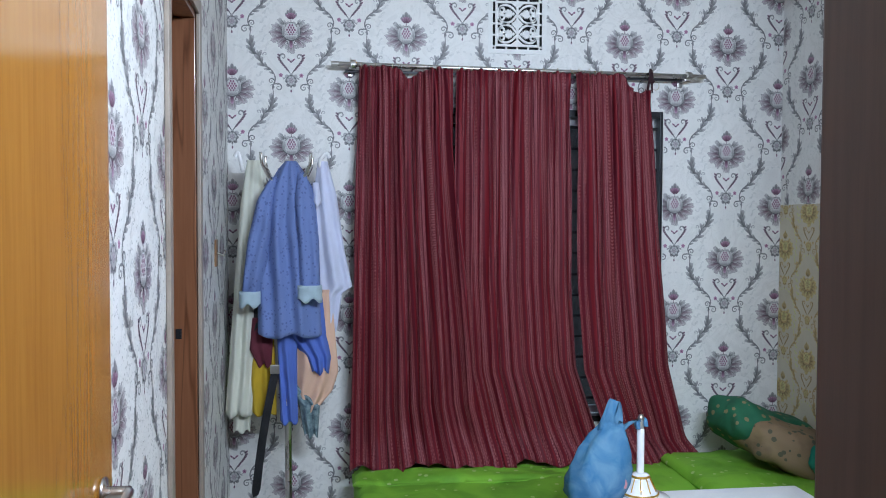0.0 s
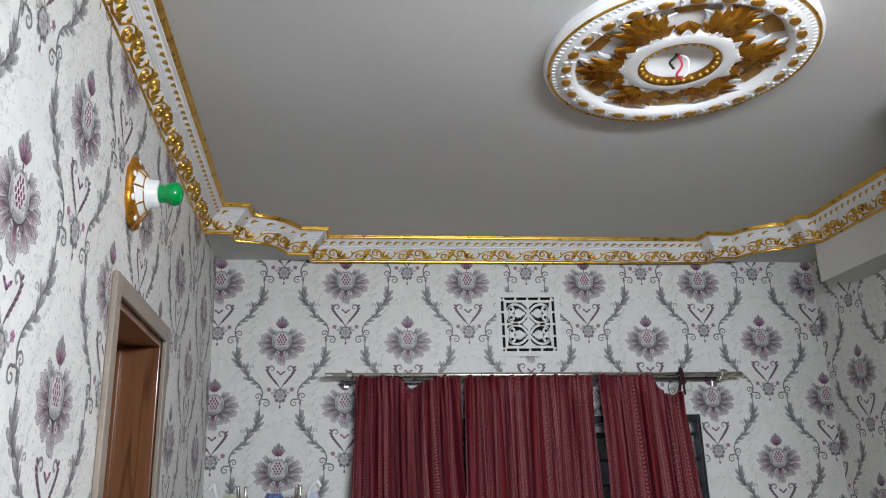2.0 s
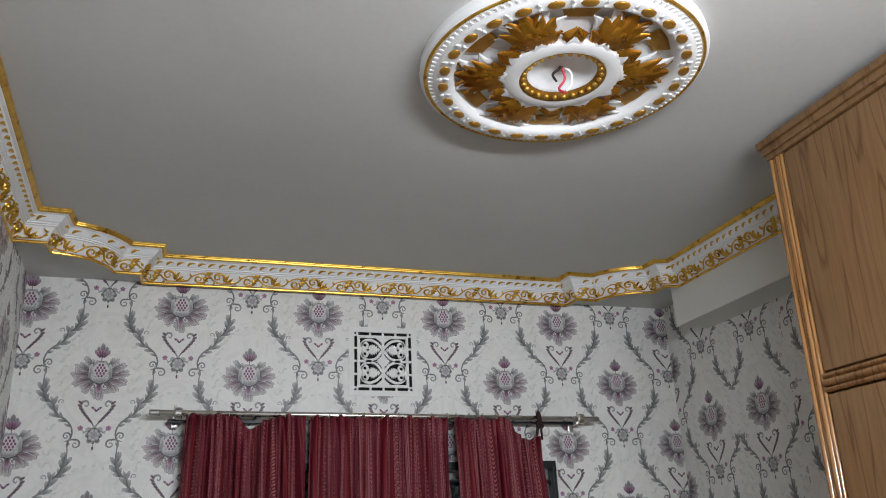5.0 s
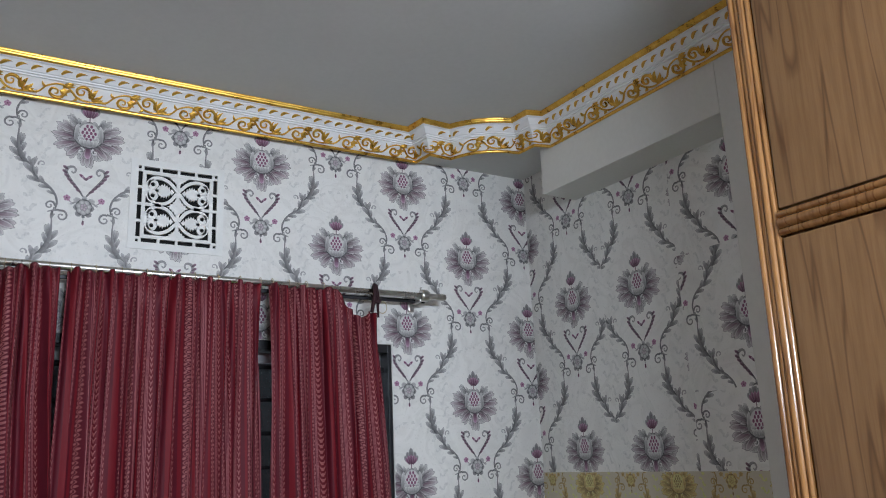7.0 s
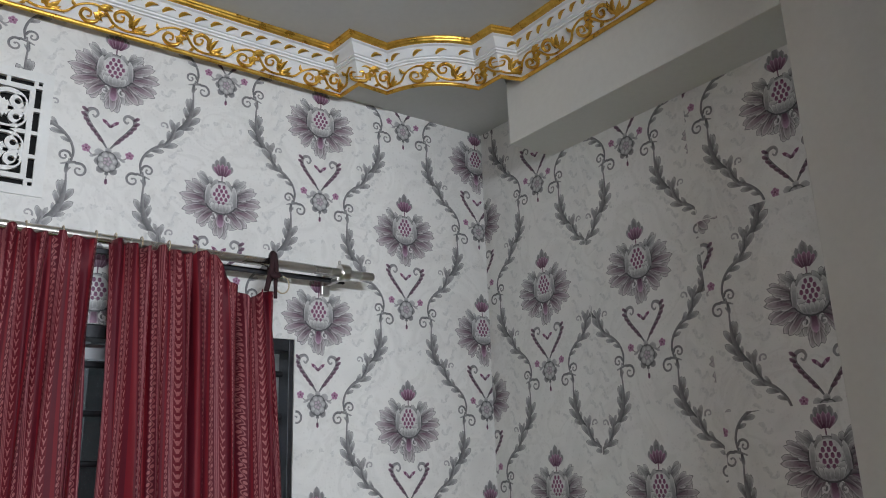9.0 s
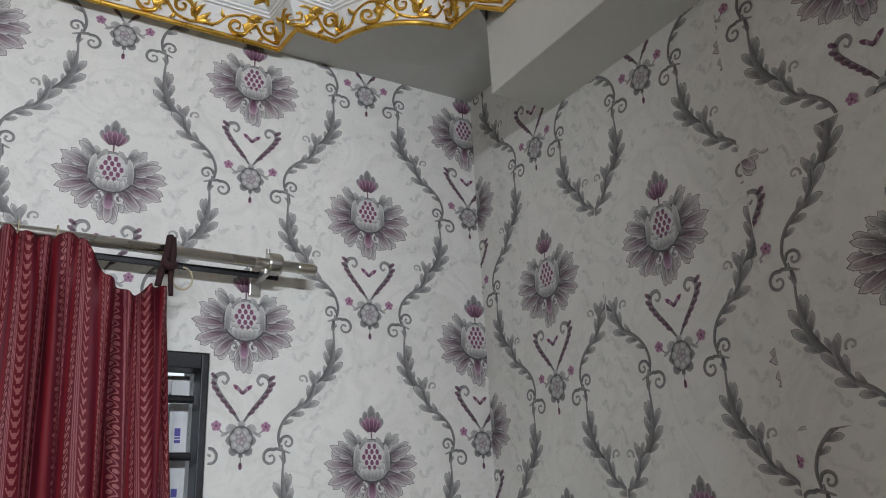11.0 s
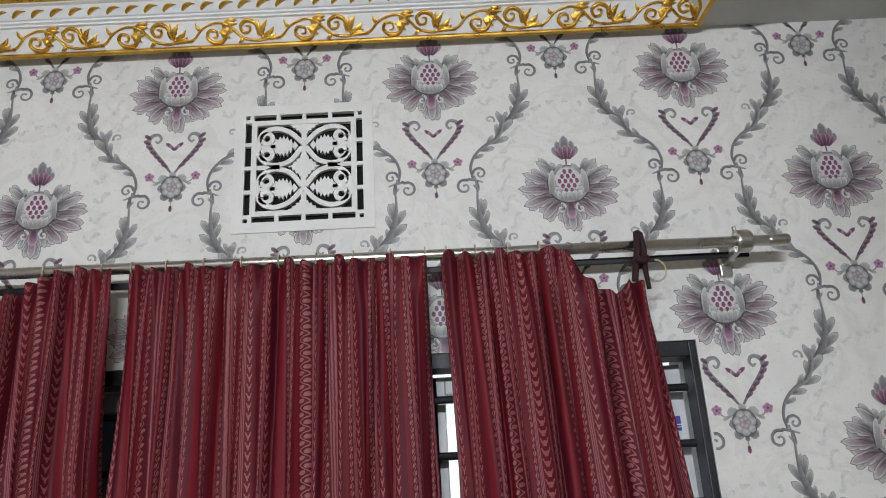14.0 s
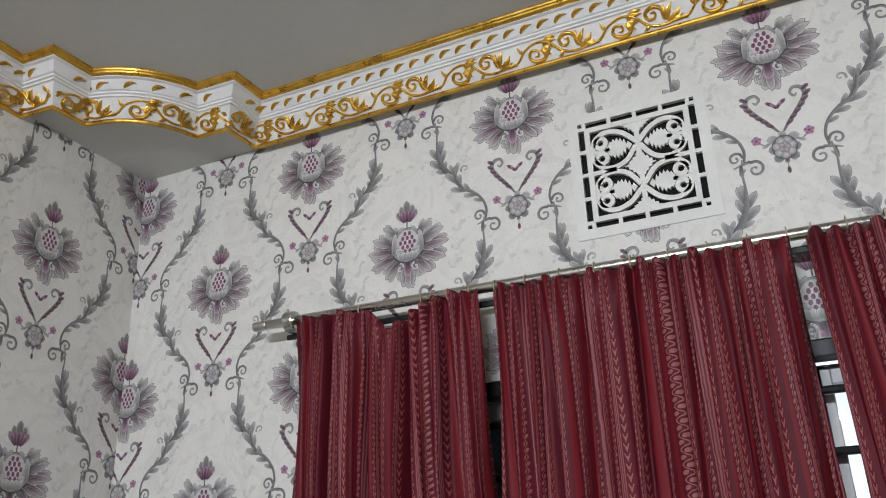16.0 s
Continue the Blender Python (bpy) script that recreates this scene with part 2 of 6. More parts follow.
# very dark colour for the walls added outside the window
ADDED_WALL = plain("added_dark_wall", (0.05, 0.05, 0.05), (0.10, 0.10, 0.10), 0.8, scale=4)
TUBE = glow_material("tube_glow", (1.0, 0.97, 0.93), 6.0)
TILE = plain("floor_tile", (0.30, 0.28, 0.25), (0.42, 0.39, 0.35), 0.2, scale=3, fine=40, bump=0.02)


# ---- mesh helpers ----
def link_mesh(name, bm, material, parent=None, label="", smooth=False):
    me = bpy.data.meshes.new(name)
    bm.normal_update()
    bm.to_mesh(me)
    bm.free()
    for mm in (material if isinstance(material, (list, tuple)) else [material]):
        me.materials.append(mm)
    if smooth:
        for f in me.polygons:
            f.use_smooth = True
    ob = new(name, me)
    ob.parent = parent
    if label:
        tagged(ob, label)
    return ob


def part(name, bm, material, parent, label="", smooth=False):
    return link_mesh(name, bm, material, parent, label, smooth)


def thing(name, label, category, at=(0, 0, 0), group="", kind=""):
    ob = new(name)
    ob.empty_display_size = 0.05
    ob.location = at
    return tagged(ob, label, category, group, kind)


def box(x0, x1, y0, y1, z0, z1, bevel=0.0, bm=None):
    """A box, its edges broken by bevel, into bm or a new bmesh."""
    b = bmesh.new()
    vs = bmesh.ops.create_cube(b, size=1.0)["verts"]
    for v in vs:
        v.co = Vector(((x0 + x1) / 2 + v.co.x * (x1 - x0), (y0 + y1) / 2 + v.co.y * (y1 - y0), (z0 + z1) / 2 + v.co.z * (z1 - z0)))
    if bevel:
        bmesh.ops.bevel(b, geom=b.edges[:], offset=bevel, segments=2, affect="EDGES", profile=0.6)
    if bm is None:
        return b
    merge(bm, b)
    return bm


def merge(bm, other, m=None):
    """Adds other to bm, moved by m, and frees other."""
    me = bpy.data.meshes.new("tmp")
    if m is not None:
        other.transform(m)
    other.to_mesh(me)
    other.free()
    bm.from_mesh(me)
    bpy.data.meshes.remove(me)
    return bm


def lathe(profile, steps=32, caps=True):
    """Turns (radius, height) pairs round z."""
    bm = bmesh.new()
    rings = []
    for r, z in profile:
        rings.append([bm.verts.new((r * math.cos(a), r * math.sin(a), z)) for a in (2 * math.pi * i / steps for i in range(steps))])
    for p, q in zip(rings, rings[1:]):
        for i in range(steps):
            j = (i + 1) % steps
            bm.faces.new((p[i], p[j], q[j], q[i]))
    for ring, flip in ((rings[0], True), (rings[-1], False)):
        if caps and (ring[0].co - ring[steps // 2].co).length > 1e-4:
            bm.faces.new(ring[::-1] if flip else ring)
    bmesh.ops.remove_doubles(bm, verts=bm.verts[:], dist=1e-6)
    bmesh.ops.recalc_face_normals(bm, faces=bm.faces[:])
    return bm


def rod_between(a, b, r, steps=12, bm=None):
    a, b = Vector(a), Vector(b)
    n = (b - a)
    c = lathe([(r * 0.9, 0), (r, r * 0.15), (r, n.length - r * 0.15), (r * 0.9, n.length)], steps)
    m = Matrix.Translation(a) @ n.to_track_quat("Z", "Y").to_matrix().to_4x4()
    if bm is None:
        bm = bmesh.new()
    return merge(bm, c, m)


def spline(points, n):
    """Smooth chain through points, n steps a span."""
    p = [np.array(q, float) for q in points]
    p = [2 * p[0] - p[1]] + p + [2 * p[-1] - p[-2]]
    out = []
    for i in range(1, len(p) - 2):
        for k in range(n):
            t = k / n
            out.append(0.5 * (2 * p[i] + (p[i + 1] - p[i - 1]) * t + (2 * p[i - 1] - 5 * p[i] + 4 * p[i + 1] - p[i + 2]) * t * t
                              + (3 * p[i] - p[i - 1] - 3 * p[i + 1] + p[i + 2]) * t ** 3))
    out.append(p[-2])
    return out


def tube(points, r, steps=8, n=6, taper=1.0, bm=None):
    """A round cord along a smooth chain of points."""
    pts = [Vector(q) for q in spline(points, n)]
    if bm is None:
        bm = bmesh.new()
    rings = []
    for i, p in enumerate(pts):
        d = (pts[min(i + 1, len(pts) - 1)] - pts[max(i - 1, 0)]).normalized()
        u = d.cross(Vector((0.3, 0.2, 0.93))).normalized()
        w = d.cross(u)
        rr = r * (1 + (taper - 1) * i / (len(pts) - 1))
        rings.append([bm.verts.new(p + rr * (math.cos(a) * u + math.sin(a) * w)) for a in (2 * math.pi * k / steps for k in range(steps))])
    for p, q in zip(rings, rings[1:]):
        for i in range(steps):
            bm.faces.new((p[i], p[(i + 1) % steps], q[(i + 1) % steps], q[i]))
    bm.faces.new(rings[0][::-1])
    bm.faces.new(rings[-1])
    return bm


def slab(u0, u1, v0, v1, holes, depth, place):
    """A wall sheet with thickness: cells of the rectangle less the holes. place(u, v, d) gives the world point at depth d."""
    us = sorted({u0, u1, *[h[0] for h in holes], *[h[1] for h in holes]})
    vs = sorted({v0, v1, *[h[2] for h in holes], *[h[3] for h in holes]})
    solid = {}
    for i in range(len(us) - 1):
        for j in range(len(vs) - 1):
            cu, cv = (us[i] + us[i + 1]) / 2, (vs[j] + vs[j + 1]) / 2
            solid[i, j] = not any(h[0] < cu < h[1] and h[2] < cv < h[3] for h in holes)
    bm = bmesh.new()
    cache = {}

    def vert(i, j, d):
        if (i, j, d) not in cache:
            cache[i, j, d] = bm.verts.new(place(us[i], vs[j], d))
        return cache[i, j, d]
    for (i, j), s in solid.items():
        if not s:
            continue
        for d in (0, depth):
            bm.faces.new((vert(i, j, d), vert(i + 1, j, d), vert(i + 1, j + 1, d), vert(i, j + 1, d)))
        for (di, dj, a, b) in ((-1, 0, (0, 0), (0, 1)), (1, 0, (1, 0), (1, 1)), (0, -1, (0, 0), (1, 0)), (0, 1, (0, 1), (1, 1))):
            if not solid.get((i + di, j + dj), False):
                p, q = (i + a[0], j + a[1]), (i + b[0], j + b[1])
                bm.faces.new((vert(*p, 0), vert(*q, 0), vert(*q, depth), vert(*p, depth)))
    bmesh.ops.recalc_face_normals(bm, faces=bm.faces[:])
    return bm


# ---- the room's shell ----
HOLE_WIN = (WX0, WX1, WZ0, WZ1)
HOLE_VENT = (-VEN, VEN, VZ - VEN, VZ + VEN)
DY0, DY1, DZ = -1.662, -1.065, 2.340            # bathroom doorway in the left wall
EX0, EX1, EZ = -1.235, -0.462, 2.19             # entrance doorway
wall_north = tagged(link_mesh("wall_north", slab(XL, XR, 0, ZC, [HOLE_WIN, HOLE_VENT], 0.2, lambda u, v, d: (u, d, v)), PAPER),
                    "white embossed damask wallpaper wall round the window", "wall", kind="structure")
wall_west = tagged(link_mesh("wall_west", slab(YF, 0.2, 0, ZC, [(DY0, DY1, -0.01, DZ)], 0.16, lambda u, v, d: (XL - SLANT * u - d, u, v)), PAPER),
                   "white damask wallpaper wall with a brown doorway", "wall", kind="structure")
wall_east = tagged(link_mesh("wall_east", slab(YF, 0.2, 0, ZC, [], 0.2, lambda u, v, d: (XR + d, u, v)), PAPER),
                   "damask wallpaper wall in a shallow recess under a beam", "wall", kind="structure")
wall_south = tagged(link_mesh("wall_south", slab(XL - 0.16, XR + 0.2, 0, ZC, [(EX0, EX1, -0.01, EZ)], 0.13, lambda u, v, d: (u, YF - d, v)), PLASTER),
                    "plain painted wall with the entrance doorway", "wall", kind="structure")
tagged(link_mesh("floor", box(-2.6, XR + 0.2, -5.4, 0.2, -0.12, 0.0), TILE), "pale polished tile floor", "floor", kind="structure")
tagged(link_mesh("ceiling", box(-2.6, XR + 0.2, -5.4, 0.2, ZC, ZC + 0.12), PAINT), "plain pale grey painted ceiling", "ceiling", kind="structure")

# beam over the recess and the pier that carries it
BX, BZ, NY = 1.238, 2.715, -1.125
tagged(link_mesh("beam", box(BX, XR + 0.01, NY, -0.312, BZ, ZC - 0.002, 0.003), PLASTER), "plain white painted beam under the ceiling", "beam", kind="structure")
tagged(link_mesh("pier", box(BX, XR + 0.01, YF, NY, 0, ZC - 0.002, 0.003), PLASTER), "plain painted wall pier beside the recess", "pier", kind="structure")

# hall behind the entrance and the small bathroom behind the left door, closed all round
hall = tagged(link_mesh("hall_wall", box(-2.0, -1.9, -5.3, YF - 0.13, 0, ZC), PLASTER), "plain painted hall wall", "wall", kind="structure")
for i, (a, b, c, d) in enumerate(((0.5, 0.6, -5.3, YF - 0.13), (-1.9, 0.5, -5.4, -5.3))):
    tagged(link_mesh("hall_wall", box(a, b, c, d, 0, ZC), PLASTER), "plain painted hall wall", "wall", kind="structure")
for a, b, c, d in ((-2.6, -2.5, -2.2, -0.5), (-2.5, XL - 0.16, -2.3, -2.2), (-2.5, XL - 0.16, -0.5, -0.4)):
    tagged(link_mesh("bathroom_wall", box(a, b, c, d, 0, ZC), PLASTER), "pale bathroom wall", "wall", kind="structure")


# ---- wallpaper print: damask of thistle flowers, hearts and leafy vines ----
DK, MD, LT, PALE = (0.062, 0.060, 0.067), (0.245, 0.240, 0.245), (0.52, 0.512, 0.512), (0.64, 0.63, 0.625)
WHT, FAINT, GROUND = (0.74, 0.73, 0.72), (0.695, 0.69, 0.672), (0.74, 0.735, 0.715)
MV, MVL, MVD = (0.27, 0.100, 0.190), (0.52, 0.32, 0.45), (0.080, 0.024, 0.055)


def blend(a, b, t):
    return tuple(x + (y - x) * t for x, y in zip(a, b))


class Motif:
    def __init__(self):
        self.v, self.c, self.f = [], [], []

    def add(self, x, y, c):
        self.v.append((x, y))
        self.c.append(c)
        return len(self.v) - 1

    def leaf(self, a, b, w, bend=0.0, c0=DK, c1=MD, ce=LT, lobes=3, n=8):
        """A lobed leaf from a to b, dark along its rib and paler at its edge."""
        a, b = np.array(a), np.array(b)
        d = b - a
        nrm = np.array((-d[1], d[0]))
        rows = []
        for i in range(n + 1):
            t = i / n
            p = a + d * t + nrm * bend * 4 * t * (1 - t)
            half = w * 0.5 * (0.42 + 0.75 * t) * math.sqrt(max(0.0, 1 - t ** 5)) * (1.0 - 0.20 * (1 + math.cos(2 * math.pi * lobes * t)))
            q = nrm / np.linalg.norm(nrm) * max(half, 0.0004)
            rows.append((self.add(*(p + q), blend(ce, c1, 0.3 * (1 - t))), self.add(*p, blend(c0, c1, t)), self.add(*(p - q), blend(ce, c1, 0.5 * (1 - t)))))
        for r, s in zip(rows, rows[1:]):
            self.f += [(r[0], r[1], s[1], s[0]), (r[1], r[2], s[2], s[1])]

    def drop(self, a, b, w, c0, c1, ce, n=7):
        """A round-ended lobe from a to b, shaded from its heel to its tip with a paler edge."""
        a, b = np.array(a), np.array(b)
        d = b - a
        q = np.array((-d[1], d[0])) / (np.linalg.norm(d) + 1e-9) * w / 2
        rows = []
        for i in range(n + 1):
            t = i / n
            k = (0.35 + 0.65 * math.sin(math.pi * min(1.0, 0.2 + t) * 0.5)) * math.sqrt(max(0.0, 1 - (max(0.0, t - 0.45) / 0.55) ** 2.4))
            k = max(k, 0.03)
            g = t ** 1.6
            col, rim = blend(c0, c1, g), blend(blend(c0, c1, g), ce, 0.15 + 0.80 * t)
            p = a + d * t
            rows.append((self.add(*(p + q * k), rim), self.add(*(p + q * k * .5), col), self.add(*(p - q * k * .55), col), self.add(*(p - q * k), rim)))
        for r, s in zip(rows, rows[1:]):
            self.f += [(r[j], r[j + 1], s[j + 1], s[j]) for j in range(3)]

    def ribbon(self, pts, w, c0, c1, n=5):
        pts = spline(pts, n)
        ws = np.interp(np.linspace(0, 1, len(pts)), np.linspace(0, 1, len(w)), w)
        prev = None
        for i, p in enumerate(pts):
            d = pts[min(i + 1, len(pts) - 1)] - pts[max(i - 1, 0)]
            q = np.array((-d[1], d[0])) / (np.linalg.norm(d) + 1e-9) * ws[i] / 2
            c = blend(c0, c1, i / (len(pts) - 1))
            cur = (self.add(*(p + q), c), self.add(*(p - q), blend(c, LT, 0.35)))
            if prev:
                self.f.append((prev[0], prev[1], cur[1], cur[0]))
            prev = cur

    def disc(self, x, y, rx, ry, cc, ce, n=14):
        o = self.add(x, y, cc)
        ring = [self.add(x + rx * math.cos(2 * math.pi * i / n), y + ry * math.sin(2 * math.pi * i / n), ce) for i in range(n)]
        self.f += [(o, ring[i], ring[(i + 1) % n]) for i in range(n)]


def damask(tint=None):
    """One repeat: flower at the origin, the heart and bud below it, and the vine down either side."""
    m = Motif()
    SH, GR, PL = blend(DK, MD, .25), blend(MD, LT, .25), blend(LT, WHT, .45)
    for k in range(26):
        a = 2 * math.pi * k / 26
        x, y = .132 * math.cos(a), .012 + .188 * math.sin(a)
        if y > -.10:
            m.leaf((x, y), (x * 1.12 - .012 * math.sin(a), y + .022 * math.cos(a)), .018, .2, FAINT, FAINT, GROUND, 2, 5)
            m.leaf((x, y), (x * .86, y * .92 + .012), .014, .2, FAINT, FAINT, GROUND, 2, 5)

    def lobe(a, b, w, c0, c1, ce, n=7):
        """A round lobe lying on its own dark outline."""
        a, b = np.array(a), np.array(b)
        m.drop(tuple(a), tuple(b + (b - a) * .04), w * 1.12, blend(c0, DK, .5), blend(SH, MD, .5), MD, n)
        m.drop(tuple(a), tuple(b), w, c0, c1, ce, n)

    def plume(a, b, w, turn, heel, mid, lobes=4):
        """A broad curling petal: a dark ribbed body that opens into a few round pale-edged lobes."""
        a, b = np.array(a), np.array(b)
        d = b - a
        size = np.linalg.norm(d)
        d = d / size
        nrm = np.array((-d[1], d[0]))

        def rib(t):
            return a + d * size * t + nrm * turn * size * t * t
        for k in range(lobes):
            f = k / max(1, lobes - 1)
            side = 1 if k % 2 else -1
            t = .42 + .34 * f
            ang = side * (.95 - .30 * f) + 2 * turn * t
            e = rib(t) + w * .60 * np.array((d[0] * math.cos(ang) - d[1] * math.sin(ang), d[0] * math.sin(ang) + d[1] * math.cos(ang)))
            lobe(rib(t - .30), e, w * .52, blend(heel, DK, .25), blend(mid, WHT, .74), WHT)
        lobe(rib(.18), rib(1.0), w * .50, blend(heel, mid, .15), blend(mid, WHT, .66), WHT, 7)
        m.ribbon([tuple(rib(0)), tuple(rib(.35)), tuple(rib(.66))], (w * .40, w * .20, w * .03), DK, heel, 4)

    def spiral(cx, cy, r, a0, turns, w0, w1, c0, c1):
        """A stem that rolls up round (cx, cy)."""
        n = 9
        pts = [(cx + r * (1 - .80 * i / n) * math.cos(a0 + turns * 2 * math.pi * i / n), cy + r * (1 - .80 * i / n) * math.sin(a0 + turns * 2 * math.pi * i / n)) for i in range(n + 1)]
        m.ribbon(pts, (w0, (w0 + w1) / 2, w1), c0, c1, 4)
        m.disc(*pts[-1], w1 * .8, w1 * .8, blend(c1, DK, .3), c1, 8)

    def acanthus(stem, lobes, heel, tip, w):
        """A vine leaf: a swelling stem with round lobes springing off either side."""
        p = spline(stem, 6)
        for t, side, size, ang in lobes:
            i = min(len(p) - 2, int(t * (len(p) - 1)))
            d = p[i + 1] - p[i]
            d = d / np.linalg.norm(d)
            a = side * ang
            e = p[i] + size * np.array((d[0] * math.cos(a) - d[1] * math.sin(a), d[0] * math.sin(a) + d[1] * math.cos(a)))
            lobe(p[i] - d * size * .25, e, size * .44, blend(heel, tip, .05 + .3 * t), blend(tip, PL, .68), PL)
        m.ribbon(stem, w, heel, blend(heel, tip, .8), 6)
    for s in (1, -1):
        def P(x, y):
            return (s * x, y)
        # flower: shoulder leaves, then the side petals from the bottom up
        plume(P(.006, -.040), P(.030, -.078), .028, -.10 * s, SH, GR, 2)
        plume(P(.014, -.032), P(.066, -.052), .036, -.42 * s, MVD, blend(MV, GR, .30))
        plume(P(.024, -.024), P(.090, -.014), .036, -.46 * s, MVD, blend(MV, GR, .10))
        plume(P(.028, -.014), P(.086, .022), .034, -.48 * s, MVD, blend(MV, GR, .25))
        plume(P(.032, -.002), P(.066, .046), .030, -.52 * s, blend(MVD, SH, .5), blend(MVL, GR, .50))
        plume(P(.024, .018), P(.038, .062), .026, -.55 * s, SH, GR, 3)
        spiral(s * .020, -.054, .011, math.pi / 2 + s * .4, s * .9, .005, .003, PL, WHT)
        # heart: a stem from the bud that thickens with a frill and rolls in
        m.ribbon([P(.003, -.200), P(.020, -.176), P(.042, -.150), P(.055, -.128), P(.050, -.112), P(.036, -.108), P(.029, -.118), P(.035, -.127), P(.041, -.122)],
                 (.004, .007, .010, .011, .009, .007, .006, .005, .004), SH, GR)
        for x, y in ((.014, -.182), (.022, -.172), (.031, -.162), (.040, -.151), (.048, -.139), (.054, -.127), (.053, -.114)):
            m.drop(P(x - .002, y - .003), P(x + .012, y + .007), .0095, blend(MVD, DK, .4), blend(MV, MD, .4), blend(MVL, LT, .5), 5)
        m.drop(P(.001, -.142), P(.019, -.128), .009, MVD, MV, MVL, 5)
        m.drop(P(.000, -.146), P(.010, -.133), .008, MVD, MVL, PL, 5)
        # bud: outer sepals, a floret on a stalk beside it
        m.drop(P(.006, -.216), P(.030, -.210), .022, GR, LT, PL)
        m.drop(P(.006, -.232), P(.030, -.234), .022, SH, GR, PL)
        m.drop(P(.004, -.246), P(.022, -.258), .020, SH, GR, LT)
        m.ribbon([P(.018, -.216), P(.034, -.220), P(.044, -.212)], (.003, .0025), GR, blend(MV, MD, .5), 3)
        m.drop(P(.026, -.219), P(.040, -.226), .008, GR, LT, PL, 5)
        for k in range(5):
            a = 2 * math.pi * k / 5 + .3
            m.disc(s * (.048 + .0056 * math.cos(a)), -.207 + .0056 * math.sin(a), .0050, .0050, MV, MVL, 7)
        m.disc(s * .048, -.207, .003, .003, MVD, MV, 6)
        # vine, upper half: a thin stem swelling to a ragged leaf with a dark heel
        acanthus([P(.150, -.119), P(.166, -.108), P(.180, -.086), P(.188, -.056), P(.190, -.026), P(.189, .002), P(.193, .030)],
                 [(.20, -s, .026, .75), (.27, s, .019, .8), (.32, -s, .036, .60), (.40, s, .029, .75), (.45, -s, .033, .50), (.50, s, .033, .55), (.58, s, .024, .35), (.84, -s, .011, .7)],
                 DK, blend(MD, LT, .10), (.005, .013, .014, .009, .005, .004, .0035))
        # vine, lower half: a leafy stem from under the heel down to the rolled ends beside the bud
        spiral(s * .121, -.111, .011, -s * .5 + (math.pi if s < 0 else 0), s * .85, .005, .003, GR, LT)
        acanthus([P(.077, -.246), P(.074, -.222), P(.083, -.196), P(.104, -.174), P(.128, -.160), P(.142, -.138), P(.148, -.112), P(.146, -.098)],
                 [(.30, -s, .020, .8), (.42, -s, .026, .75), (.50, s, .020, .7), (.58, -s, .030, .65), (.68, s, .024, .6), (.74, -s, .034, .6), (.84, s, .026, .5), (.88, -s, .022, .5)],
                 SH, blend(MD, LT, .15), (.005, .006, .006, .007, .009, .012, .010, .003))
        m.ribbon([P(.128, -.160), P(.142, -.138), P(.148, -.114)], (.002, .006, .002), DK, SH, 5)
        spiral(s * .092, -.236, .015, math.pi if s > 0 else 0, -s * 1.1, .006, .0035, SH, GR)
        m.ribbon([P(.098, -.256), P(.080, -.250), P(.066, -.247)], (.003, .006, .006), GR, SH, 5)
        spiral(s * .059, -.265, .018, math.pi / 2 - s * .5, s * 1.15, .0065, .0035, SH, GR)
        m.drop(P(.084, -.252), P(.086, -.278), .010, SH, GR, LT, 5)
    # bottom petal
    plume((0, -.040), (0, -.104), .034, 0, MVD, blend(MV, GR, .5), 6)
    m.drop((0, -.042), (0, -.078), .022, MVD, MVL, PL)
    # ovary: a round cup of pale scales with mauve seeds showing through the mouth
    m.disc(0, .000, .0450, .0440, MD, DK, 26)
    m.disc(0, .001, .0425, .0415, WHT, GR, 26)
    for k in (0, 6, 1, 5, 2, 4, 3):
        a = math.radians(-90 + (k - 3) * 26)
        lobe((.008 * math.cos(a), -.036), (.037 * math.cos(a), .018 + .036 * math.sin(a)), .018, MD, PL, WHT, 6)
    for s in (1, -1):
        lobe((s * .037, -.020), (s * .031, .034), .015, MD, PL, WHT, 7)
        lobe((s * .026, .022), (s * .011, .046), .012, MD, LT, PL, 6)
    m.disc(0, .012, .0270, .0265, WHT, PL, 20)
    for r in range(5):
        k = (2, 3, 4, 3, 2)[r]
        for i in range(k):
            x, y = (i - (k - 1) / 2) * .0118, .034 - r * .0108
            m.drop((x, y), (x * 1.04, y - .0112), .0092, blend(MVD, MV, .5), MV, MVL, 5)
    for k in (0, 4, 1, 3, 2):
        lobe(((k - 2) * .0080, -.036), ((k - 2) * .0122, -.014), .0120, MD, WHT, WHT, 5)
    # tuft on a thin stalk
    m.ribbon([(0, .044), (0, .056), (0, .064)], (.003, .0035, .004), MVD, MV, 3)
    for dx, zt, w in ((-.026, .086, .019), (.026, .086, .019), (-.016, .100, .020), (.016, .100, .020), (0, .113, .022)):
        m.drop((dx * .30, .062), (dx, zt), w, SH, GR, PL, 7)
    for dx, zt in ((-.022, .080), (.022, .080), (-.012, .088), (.012, .088), (0, .090)):
        m.drop((dx * .25, .058), (dx, zt), .013, MVD, blend(MV, MVL, .4), blend(MVL, WHT, .35), 6)
    # bud's heart: a small rosette and its drop
    m.drop((0, -.214), (0, -.196), .016, MD, LT, PL)
    m.disc(0, -.232, .0235, .0265, GR, SH, 18)
    for k in range(7):
        a = 2 * math.pi * k / 7 + .2
        m.disc(.0135 * math.cos(a), -.232 + .0155 * math.sin(a), .0088, .0088, PL, GR, 9)
    for k in range(5):
        a = 2 * math.pi * k / 5
        m.disc(.006 * math.cos(a), -.231 + .007 * math.sin(a), .0058, .0062, blend(MVL, WHT, .4), MD, 8)
    m.drop((0, -.256), (0, -.266), .010, SH, MD, LT, 5)
